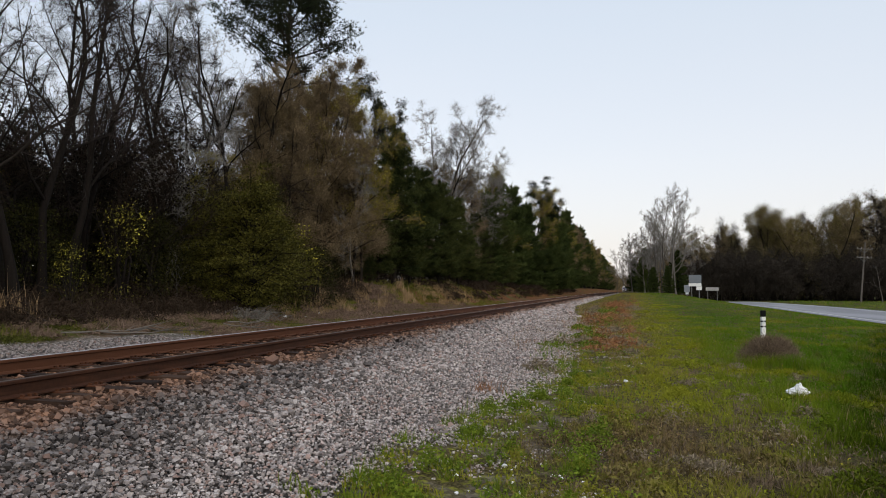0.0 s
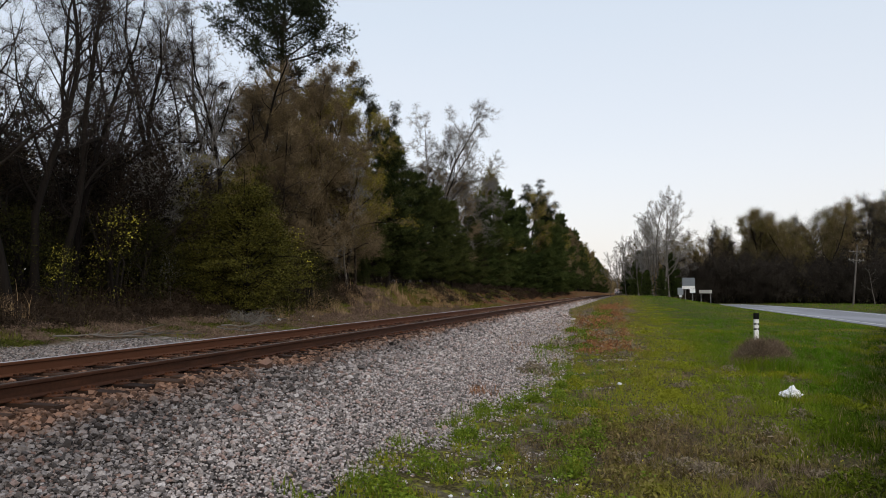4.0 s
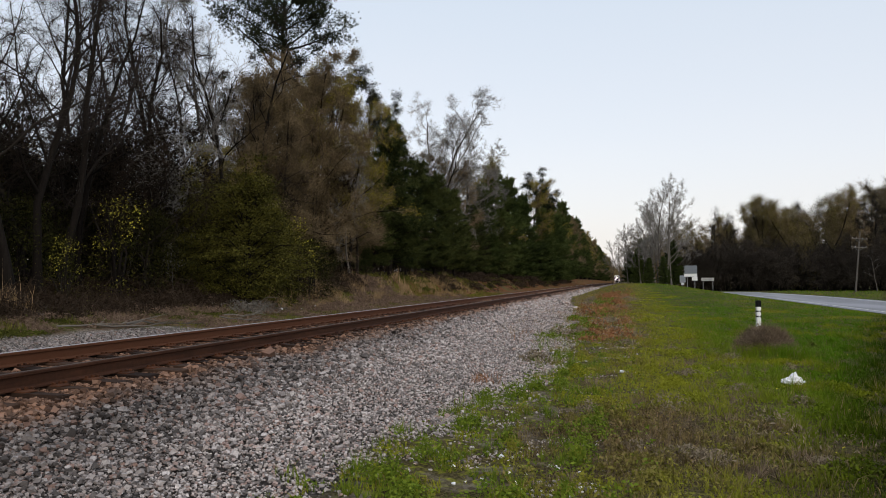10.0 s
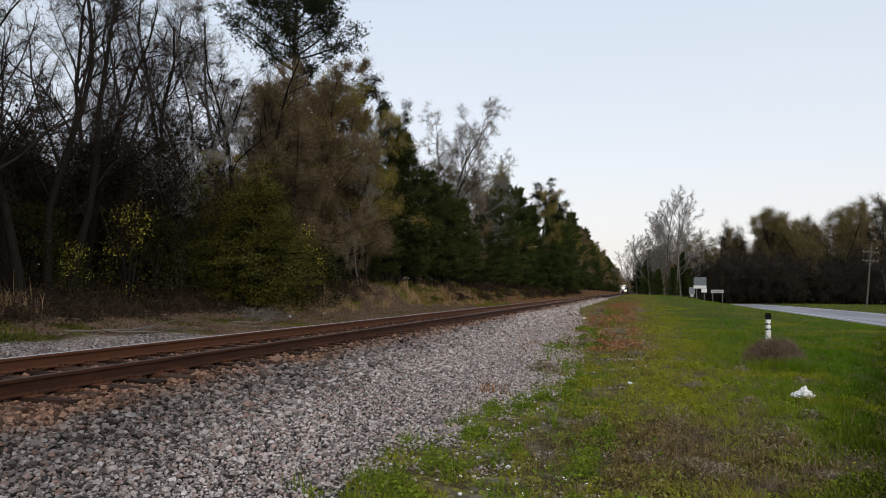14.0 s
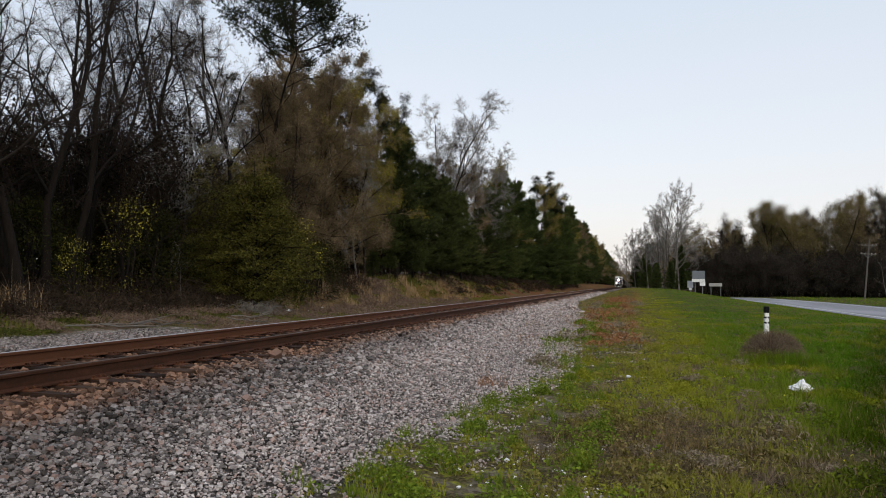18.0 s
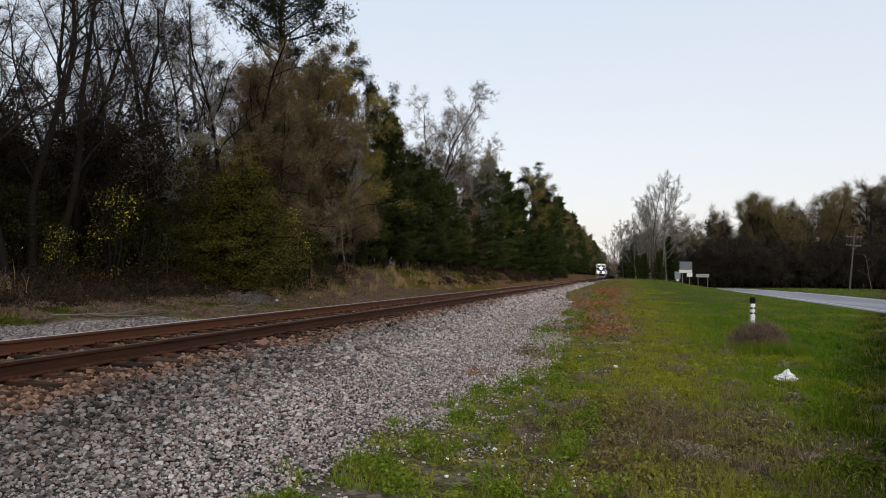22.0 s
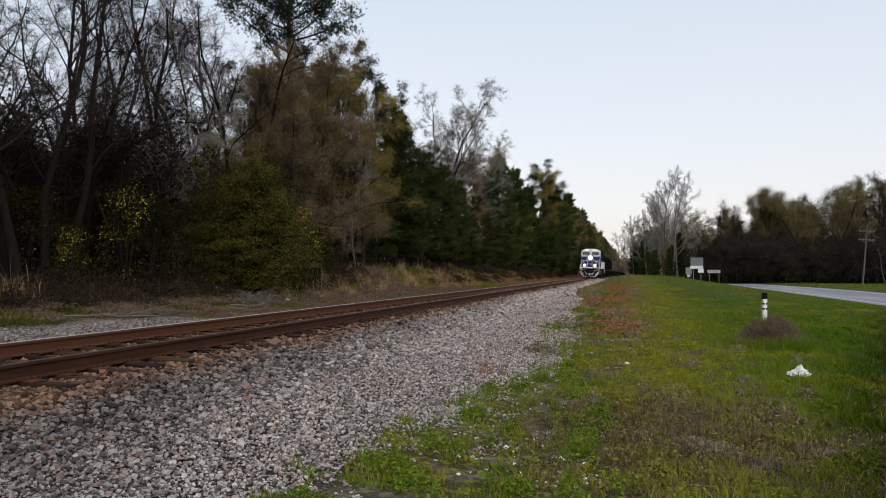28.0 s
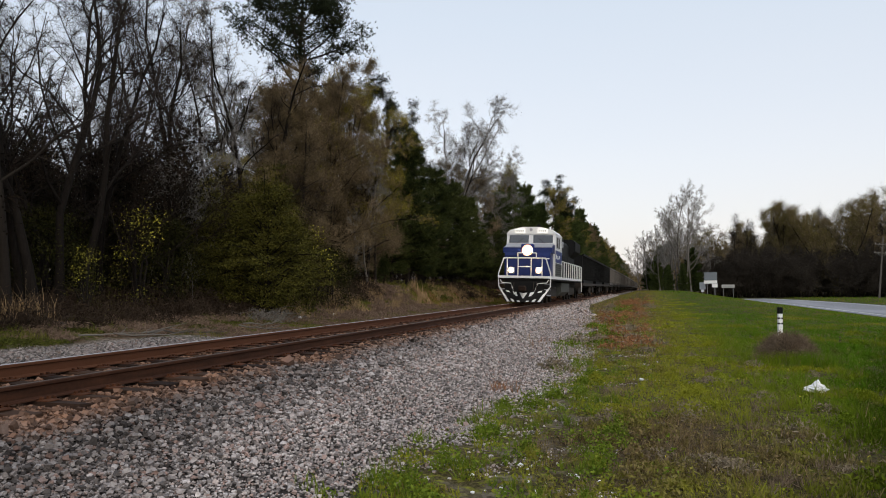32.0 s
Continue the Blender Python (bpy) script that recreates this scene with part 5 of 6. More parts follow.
blade_field("edge_clumps_grass", "fresh green grass clumps between gravel and sorrel", 6000, patch(-2.4, -1.0, 18, 60, 2.0, 253, 0.25), 0.13, 0.0050, "fresh", 252, 0.8)
blade_field("road_grass", "rough grass beyond the road", 16000, patch(25.6, 60, 30, 190), 0.09, 0.008, "grass", 210, 0.6)


def leaf_field(name, label, k, place, size, mat, seed, lift, clump):
    """Low broad leaves in clumps, one mesh."""
    rng = np.random.RandomState(seed)
    x, y = place(rng, k)
    c = np.repeat(np.stack([x, y, ground_z(x, y)], 1), clump, 0)
    c = c + rng.normal(size=c.shape) * [0.045, 0.045, 0.0]
    c[:, 2] += lift * rng.uniform(0.1, 1.0, len(c))
    acc = Acc()
    leaves(acc, c, size, rng, 1.2, 0.5)
    tagged(link_mesh(name, acc.mesh(name, M[mat])), label, "weeds", kind="stuff")


def clumped(size, seed, level):
    return lambda rng, x, y: on_verge(rng, x, y) & (waves(x, y, size, seed) > level)


def tuft_field(name, label, k, place, high, width, blades, mat, seed, spread=0.35):
    """Single tufts that stand above the sward, one mesh."""
    rng = np.random.RandomState(seed)
    x, y = place(rng, k)
    r = np.hypot(x, y)
    c = np.repeat(np.stack([x, y, ground_z(x, y) - 0.01], 1), 4, 0)
    c = c + rng.normal(size=c.shape) * [0.05, 0.05, 0.0]
    acc = Acc()
    tufts(acc, c, np.tile([0, 0, 1.0], (len(c), 1)), high * np.exp(rng.normal(0, 0.3, len(c))), width * (1 + float(np.mean(r)) / 14), blades, rng, spread)
    tagged(link_mesh(name, acc.mesh(name, M[mat])), label, "grass", kind="stuff")


tuft_field("rank_tufts", "lush green grass tufts by the mound", 3600, fan(3, 20, 9.0, 34, lambda rng, x, y: (x > 1.6) & (waves(x, y, 1.5, 241) > -0.2)), 0.13, 0.0045, 9, "grass", 240)
tuft_field("grass_tufts", "taller grass tufts in the verge", 2600, fan(-30, 18, 5.2, 24, clumped(1.1, 231, 0.25)), 0.12, 0.005, 9, "grass", 230)
tuft_field("edge_tufts", "bright grass tufts at the gravel's edge", 1500, fan(-36, 0, 5.2, 18, lambda rng, x, y: (x > edge_x(y) - 0.1) & (x < -0.4) & (waves(x, y, 1.0, 233) > 0.25)), 0.13, 0.005, 10, "fresh", 232)
tuft_field("broomsedge_tufts", "tan broomsedge tufts standing on the far bank", 150, patch(-13.0, -11.3, 23, 54, 3.4, 293, -0.1), 0.50, 0.0035, 16, "straw", 292, 0.28)
tuft_field("dead_tufts", "grey-brown dead tufts in the verge", 500, fan(-12, 13, 6.2, 16, lambda rng, x, y: (x > -0.8) & (x < 2.6) & (waves(x, y, 1.3, 235) > 0.3)), 0.13, 0.004, 10, "mound", 234, 0.6)
leaf_field("clover_weeds", "low clover and broad-leaved weeds in clumps", 9000, fan(-30, 18, 5.2, 26, clumped(0.8, 221, 0.1)), 0.026, "clover", 220, 0.07, 9)
leaf_field("fresh_weeds", "fresh green weed clumps at the gravel's edge", 4200, fan(-34, 3, 5.2, 22, lambda rng, x, y: (x > edge_x(y)) & (x < 0.2) & (waves(x, y, 0.9, 223) > 0.3)), 0.028, "fresh", 222, 0.13, 12)
leaf_field("mat_weeds", "bright moss-green mats in the verge", 5000, fan(-6, 18, 12, 70, clumped(2.4, 225, 0.3)), 0.045, "clover", 224, 0.06, 8)


def clump_field(name, label, k, place, radius, high, mat, seed, leaf, per, long=1.6):
    """Bushy little herb clumps, each a ragged dome of small leaves, one mesh."""
    rng = np.random.RandomState(seed)
    x, y = place(rng, k)
    k = len(x)
    r = radius * np.exp(rng.normal(0, 0.35, k))
    h = high * np.exp(rng.normal(0, 0.35, k))
    q = rng.normal(size=(k, per, 3)) * [0.5, 0.5, 0.0]
    f = np.clip(1 - 0.7 * (q[:, :, 0] ** 2 + q[:, :, 1] ** 2), 0.1, 1.0) * rng.uniform(0.15, 1.1, (k, per))
    c = np.stack([x[:, None] + q[:, :, 0] * r[:, None], y[:, None] + q[:, :, 1] * r[:, None], ground_z(x, y)[:, None] + f * h[:, None]], -1)
    acc = Acc()
    leaves(acc, c.reshape(-1, 3), leaf, rng, long)
    tagged(link_mesh(name, acc.mesh(name, M[mat])), label, "weeds", kind="stuff")


clump_field("dead_brush", "low dead brown brush at the foot of the wood", 620, patch(-16.5, -12.3, 7, 36), 0.45, 0.32, "dead_dark", 270, 0.026, 210, 8.0)
clump_field("tan_thatch", "matted pinkish-tan dead grass along the far gravel", 900, patch(-13.2, -11.2, 13, 38, 2.4, 273, -0.4), 0.38, 0.08, "thatch", 272, 0.022, 200, 6.0)
clump_field("moss_clumps", "dark green mossy clumps before the wood", 420, patch(-13.4, -11.2, 8, 25, 2.2, 275, 0.0), 0.32, 0.06, "moss", 274, 0.024, 200, 2.5)
clump_field("sorrel_clumps", "rust-red sorrel standing in dense clumps along the gravel", 100, patch(-2.2, 0.0, 19, 66, 4.0, 281, 0.0), 0.42, 0.30, "red_weed", 280, 0.034, 130, 5.0)
clump_field("tawny_clumps", "tawny dead grass clumps among the sorrel", 45, patch(-2.8, 0.4, 15, 60, 3.0, 283, 0.1), 0.45, 0.20, "dead_pale", 282, 0.036, 190, 4.5)
clump_field("yellow_mats", "yellow-green flowering mats in the verge", 70, patch(0.3, 3.6, 17, 75, 4.5, 285, 0.0), 0.60, 0.06, "yellow_green", 284, 0.045, 200, 1.8)
clump_field("edge_mats", "fresh green weeds along the far gravel edge", 60, patch(-2.2, -1.2, 20, 60, 3.0, 287, -0.1), 0.34, 0.14, "fresh", 286, 0.045, 200, 2.5)
blade_field("red_stem_weeds", "small reddish weed stems at the gravel's edge", 60, patch(-2.45, -1.95, 11.6, 12.4), 0.15, 0.0040, "red_weed", 290, 0.7)
clump_field("cut_bank_brush", "dark dead brush and leaves on the cut bank", 520, patch(-14.6, -11.6, 48, 165, 7.0, 299, -0.5), 0.65, 0.36, "dead_dark", 298, 0.05, 150, 5.0)
clump_field("cut_bank_greens", "low green weeds on the cut bank", 160, patch(-14.0, -11.4, 40, 130, 6.0, 301, 0.1), 0.6, 0.22, "moss", 300, 0.05, 150, 3.0)
blade_field("trackside_grass", "thin mossy grass beside the far gravel", 12000, patch(-11.5, -9.3, 16, 62, 2.0, 295, -0.4), 0.07, 0.0055, "bank_grass", 294, 1.1)
clump_field("trackside_thatch", "matted dead grass and leaves beside the far gravel", 620, patch(-11.5, -9.4, 17, 50, 2.6, 297, -0.3), 0.34, 0.05, "thatch", 296, 0.022, 170, 5.0)
blade_field("sedge_grass", "tall rust-tan broomsedge stalks before the wood", 170, patch(-13.3, -12.5, 12.4, 14.2), 0.55, 0.0040, "straw", 291, 0.5)
clump_field("herb_clumps", "bushy fresh green herb clumps at the gravel's edge", 170, fan(-34, -2, 5.3, 16, lambda rng, x, y: (x > edge_x(y) + 0.05) & (x < -0.3) & (waves(x, y, 1.2, 263) > 0.0)),
            0.16, 0.15, "fresh", 262, 0.022, 330)
clump_field("verge_clumps", "green leafy clumps standing in the verge", 420, fan(-16, 18, 6.0, 26, lambda rng, x, y: (x > -1.0) & (waves(x, y, 1.6, 265) > 0.0)),
            0.20, 0.10, "clover", 264, 0.026, 260)
clump_field("dead_clumps", "grey-brown dead herb clumps in the verge", 90, fan(-8, 14, 6.5, 19, lambda rng, x, y: (x > -0.6) & (x < 3.0) & (waves(x, y, 1.5, 267) > 0.15)),
            0.24, 0.12, "dead_pale", 266, 0.018, 240, 2.6)


def build_flowers():
    rng = np.random.RandomState(61)
    for name, label, k, place, size, mat in (
            ("white_flowers", "tiny white flowers in the grass", 60, fan(-16, 0, 5.7, 7.4), 0.018, "petal"),
            ("yellow_bloom", "yellow-flowered weeds along the verge", 420, patch(0.2, 2.4, 30, 90), 0.035, "yellow"),
            ("yellow_flowers", "small yellow flowers scattered in the verge", 240, fan(-4, 15, 7.0, 30, on_verge), 0.018, "yellow")):
        x, y = place(rng, k)
        keep = (x > edge_x(y) + 0.2) & (waves(x, y, 1.5, 63) > 0.1)
        x, y = x[keep], y[keep]
        c = np.repeat(np.stack([x, y, ground_z(x, y) + rng.uniform(0.05, 0.11, len(x))], 1), 3, 0)
        acc = Acc()
        leaves(acc, c + rng.normal(size=c.shape) * 0.006, size, rng, 1.0, 0.6)
        tagged(link_mesh(name, acc.mesh(name, M[mat])), label, "flowers", kind="stuff")


build_flowers()


def build_brambles():
    """Arching dead canes and dropped sticks before the wood."""
    rng = np.random.RandomState(71)
    acc = Acc()
    for i in range(620):
        y = rng.uniform(6, 40)
        x = -rng.uniform(12.2, 16.5)
        p = np.array([x, y, float(ground_z(x, y))])
        a, L, h = rng.uniform(0, 6.283), rng.uniform(0.5, 1.8), rng.uniform(0.1, 0.9)
        d = np.array([math.cos(a), math.sin(a), 0])
        acc.tube([p, p + d * L * 0.4 + [0, 0, h], p + d * L * 0.8 + [0, 0, h * 0.8], p + d * L + [0, 0, h * 0.25]], [0.009, 0.008, 0.006, 0.003], 3)
    tagged(link_mesh("bramble_canes", acc.mesh("bramble_canes", M["dead_dark"])), "tangle of grey-brown bramble canes before the wood", "brambles", kind="stuff")


build_brambles()
# ---- things on the verge ----
def marker_post():
    x, y = 3.45, 22.4
    z = float(ground_z(x, y))
    post = thing("marker_post", "white square marker post with a black top", "post", pose(x, y, z, 0, 0.6, 12))
    part("shaft", box(bmesh.new(), -0.055, 0.055, -0.055, 0.055, -0.2, 0.92, 0.008), M["white_paint"], post)
    part("cap", box(bmesh.new(), -0.060, 0.060, -0.060, 0.060, 0.88, 1.06, 0.010), M["black_paint"], post, "black painted top")
    for k, zz in enumerate((0.76, 0.62)):
        for dx in (-0.036, 0.036):
            bm = bmesh.new()
            box(bm, dx - 0.022, dx + 0.022, -0.0615, 0.03, zz - 0.024, zz + 0.024, 0.004)
            part("band", bm, M["black_paint"], post, "small black mark")
    return post


def weed_mound():
    x, y = 2.84, 17.7
    rng = np.random.RandomState(301)
    t = thing("weed_mound", "low mound of tangled dead brown weeds round the post", "weeds", pose(x, y, float(ground_z(x, y))))
    bm = bmesh.new()
    bmesh.ops.create_icosphere(bm, subdivisions=3, radius=1.0)
    for v in bm.verts:
        v.co = Vector((v.co.x * 0.49, v.co.y * 0.48, max(v.co.z, -0.3) * 0.45)) * (1 + 0.14 * noise.noise(v.co * 2.2)) + Vector((0, 0, 0.02))
    part("earth", bm, M["dead_dark"], t, smooth_shade=True)
    acc = Acc()
    a, f = rng.uniform(0, 6.283, 1500), rng.uniform(0, 1, 1500) ** 0.6
    c = np.stack([np.cos(a) * f * 0.60, np.sin(a) * f * 0.56, 0.46 * np.sqrt(np.clip(1 - f * f, 0, 1)) * (1 + 0.25 * np.sin(a * 3.0 + 1)) + 0.0], 1)
    tufts(acc, c, unit(c * [1, 1, 0.6] + [0, 0, 0.25]), 0.22, 0.007, 6, rng, 1.1)
    link_mesh("stalk_tangle", acc.mesh("stalk_tangle", M["mound"]), t, "dead stalks")["kind"] = "stuff"
    acc = Acc()
    c = np.stack([rng.normal(0.15, 0.42, 420), rng.normal(-0.60, 0.16, 420), 0 * rng.uniform(size=420)], 1)
    tufts(acc, c, np.tile([0, 0, 1.0], (420, 1)), 0.32, 0.008, 6, rng, 0.25)
    link_mesh("green_tuft", acc.mesh("green_tuft", M["grass"]), t, "green grass in front")["kind"] = "stuff"


def plastic_bag():
    x, y = 2.44, 12.68
    bm = bmesh.new()
    bmesh.ops.create_icosphere(bm, subdivisions=4, radius=1.0)
    for v in bm.verts:
        p = v.co.copy()
        crumple = 0.35 * noise.noise(p * 2.3) + 0.22 * noise.noise(p * 5.0) + 0.10 * noise.noise(p * 11.0)
        peak = 0.75 * math.exp(-((p.x - 0.15) ** 2) * 9) + 0.25 * math.exp(-((p.x + 0.6) ** 2) * 6)
        v.co = Vector((p.x * 0.175 * (1 + 0.7 * crumple), p.y * 0.11 * (1 + crumple), max(-0.05, p.z * 0.088 * (0.22 + peak * 1.7) * (1 + 1.4 * crumple))))
    ob = part("plastic_bag", bm, M["bag"], None)
    ob.matrix_world = pose(x, y, float(ground_z(x, y)) + 0.07, 0, 0, 12)
    tagged(ob, "crumpled white plastic bag lying in the grass", "bag")


def litter():
    rng = np.random.RandomState(311)
    for k, (x, y, s) in enumerate(((-0.13, 13.7, 0.040), (-1.15, 7.0, 0.028), (-0.60, 6.6, 0.020), (-11.3, 23.6, 0.07), (-11.3, 26.5, 0.06), (-11.2, 25.0, 0.05), (-1.6, 11.6, 0.04), (-1.4, 6.1, 0.02))):
        bm = bmesh.new()
        bmesh.ops.create_icosphere(bm, subdivisions=2, radius=1.0)
        for v in bm.verts:
            q = 1 + 0.5 * noise.noise(v.co * 1.9 + Vector((k * 3.1, 0, 0)))
            v.co = Vector((v.co.x * s * q, v.co.y * s * 0.8 * q, v.co.z * s * 0.6 * q))
        ob = part("paper_scrap", bm, M["bag"], None)
        ob.matrix_world = pose(x, y, float(ground_z(x, y)) + s * 0.55 + 0.02, rng.uniform(-20, 20), 0, rng.uniform(0, 360))
        tagged(ob, "small crumpled white paper scrap on the ground", "litter", "scraps of litter")


def road_signs():
    def sign(bearing, dist, posts, boards, label, top):
        x, y, z = polar(bearing, dist)
        t = thing("road_sign", label, "sign", pose(x, y, z - 0.2, 0, 0, -bearing), "road signs by the verge")
        for px in posts:
            part("post", box(bmesh.new(), px - 0.045, px + 0.045, 0.02, 0.08, -0.4, top, 0.006), M["steel"], t, "grey steel post")
        for x0, x1, z0, z1, mat, lab in boards:
            part("panel", box(bmesh.new(), x0, x1, -0.02, 0.015, z0, z1, 0.004), M[mat], t, lab)
        return t
    sign(4.36, 108.0, (-0.45, 0.50), ((-0.80, 0.80, 2.15, 3.22, "sign_back", "grey sign panel"), (-0.85, 0.80, 1.72, 2.13, "white_paint", "white strip below it"),
                                      (0.15, 0.85, 1.20, 1.70, "white_paint", "small white panel")), "large grey road sign with white panels on two posts", 3.2)
    sign(3.80, 109.0, (0.0,), ((-0.38, 0.38, 0.80, 1.75, "sign_grey", "pale grey panel"), (-0.2, 0.2, 0.48, 0.78, "white_paint", "small white panel")), "small pale road sign on one post", 1.7)
    sign(5.50, 107.0, (-0.58, 0.62), ((-0.80, 0.80, 1.46, 1.88, "sign_pale", "pale sign board"), (-0.60, -0.20, 1.60, 1.72, "sign_grey", "bar of lettering"), (-0.05, 0.55, 1.60, 1.72, "sign_grey", "bar of lettering")),
         "long pale name board on two posts", 1.86)


def utility_pole():
    x, y, z = polar(14.75, 152.0)
    t = thing("utility_pole", "leaning grey wooden utility pole with two crossarms", "utility pole", pose(x, y, z, 0, 5.0, -15))
    part("shaft", rod(bmesh.new(), (0, 0, -0.5), (0, 0, 10.6), 0.17, 10, 0.11), M["bark"], t, "weathered pole shaft")
    for zz in (9.3, 7.8):
        arm = part("crossarm", box(bmesh.new(), -1.25, 1.25, -0.24, -0.12, zz - 0.07, zz + 0.07, 0.01), M["bark"], t, "weathered crossarm")
        for px in (-1.1, -0.5, 0.5, 1.1):
            part("insulator", rod(bmesh.new(), (px, -0.18, zz + 0.07), (px, -0.18, zz + 0.25), 0.05, 8, 0.03), M["sign_pale"], arm)
        bm = bmesh.new()
        rod(bm, (-0.7, -0.18, zz - 0.05), (0, -0.14, zz - 0.7), 0.02, 6)
        part("brace", bm, M["steel"], arm)
        bm = bmesh.new()
        rod(bm, (0.7, -0.18, zz - 0.05), (0, -0.14, zz - 0.7), 0.02, 6)
        part("brace", bm, M["steel"], arm)
    # a thin snag beside it
    x, y, _ = polar(16.0, 158.0)
    s = bare_tree("snag", "thin pale dead tree at the edge of the far wood", 321, 7.0, 0.07, (5, 3), bark="bark", twig="twig_pale", spray=3)
    s.matrix_basis = pose(x, y, float(ground_z(x, y)), 0, -3, 0)


def sapling_and_sticks():
    s = bare_tree("sapling", "small pale leafless sapling before the wood", 331, 2.2, 0.013, (9, 4), start=0.36, spread=(0.55, 0.85), ratio=0.42, wander=0.05, up=0.10, bark="bark", twig="twig_pale", spray=4, spray_len=0.16, fine=0.0035, thin=0.004)
    x, y, _ = polar(-33.1, 24.6)
    s.matrix_basis = pose(x, y, float(ground_z(x, y)) + 0.02, 0, 0, 30) @ Matrix.Scale(0.84, 4)
    rng = np.random.RandomState(341)
    for bearing, dist, L, turn in ((-40.4, 17.6, 2.6, 75), (-38.2, 17.9, 1.9, 50), (-41.6, 18.6, 1.6, 120), (-36.5, 18.6, 2.2, 70), (-30.0, 21.5, 1.2, 20), (-29.4, 22.2, 1.3, 70)):
        acc = Acc()
        pts = [np.array([i * L / 5, 0.10 * rng.normal(), 0.05 + 0.05 * abs(rng.normal())]) for i in range(6)]
        acc.tube(pts, np.linspace(0.022, 0.008, 6), 6)
        for i in (2, 3, 4):
            acc.tube([pts[i], pts[i] + [0.35, rng.uniform(-0.4, 0.4), 0.12]], [0.012, 0.004], 4)
        x, y, z = polar(bearing, dist)
        ob = link_mesh("fallen_branch", acc.mesh("fallen_branch", M["bark"], True))
        slope = math.degrees(math.atan2(float(ground_z(x + 1, y)) - z, 1.0))
        ob.matrix_world = pose(x, y, z + 0.02, 0, -slope * math.cos(radians(turn)), turn)
        tagged(ob, "bleached fallen branch on the gravel's edge", "branch", "fallen branches")


def brush_pile(bearing, dist):
    """Grey dead twigs heaped at the foot of the bush."""
    rng = np.random.RandomState(351)
    acc = Acc()
    for i in range(110):
        p = np.array([rng.normal(0, 0.45), rng.normal(0, 0.25), rng.uniform(0.0, 0.12)])
        a, L, h = rng.uniform(0, 6.283), rng.uniform(0.3, 0.9), rng.uniform(0.05, 0.38)
        d = np.array([math.cos(a), math.sin(a), 0])
        acc.tube([p, p + d * L * 0.5 + [0, 0, h], p + d * L + [0, 0, h * rng.uniform(0.2, 1.1)]], [0.009, 0.007, 0.003], 4)
    x, y, z = polar(bearing, dist)
    ob = link_mesh("brush_pile", acc.mesh("brush_pile", M["bark"]))
    ob.matrix_world = pose(x, y, z - 0.02)
    tagged(ob, "heap of bleached grey dead twigs beside the bush", "brush pile", kind="stuff")


brush_pile(-28.0, 24.3)
marker_post()
weed_mound()
plastic_bag()
litter()
road_signs()
utility_pole()
sapling_and_sticks()
# ---- the train ----
CAR_LEN = 16.4


def disc(x, y, z, r, depth=0.05, sides=20):
    return rod(bmesh.new(), (x, y + depth / 2, z), (x, y - depth / 2, z), r, sides)


def bogie(parent, y0, axles, gap, wheel_r, mat="under"):
    length = gap * (axles - 1)
    bm = bmesh.new()
    for sx in (-1.02, 1.02):
        prism(bm, [(y0 - 0.7, 0.62), (y0 - 0.45, 0.40), (y0 + length + 0.45, 0.40), (y0 + length + 0.7, 0.62), (y0 + length + 0.5, 0.95), (y0 - 0.5, 0.95)], sx - 0.10, sx + 0.10)
    box(bm, -1.0, 1.0, y0 + length / 2 - 0.3, y0 + length / 2 + 0.3, 0.55, 0.9)
    b = part("bogie", bm, M[mat], parent, "dark cast bogie frame")
    for i in range(axles):
        bm = bmesh.new()
        y = y0 + i * gap
        for sx in (-0.75, 0.75):
            rod(bm, (sx - 0.065, y, wheel_r), (sx + 0.065, y, wheel_r), wheel_r, 24)
        rod(bm, (-0.7, y, wheel_r), (0.7, y, wheel_r), 0.08, 8)
        part("wheelset", bm, M["under"], b)
    return b


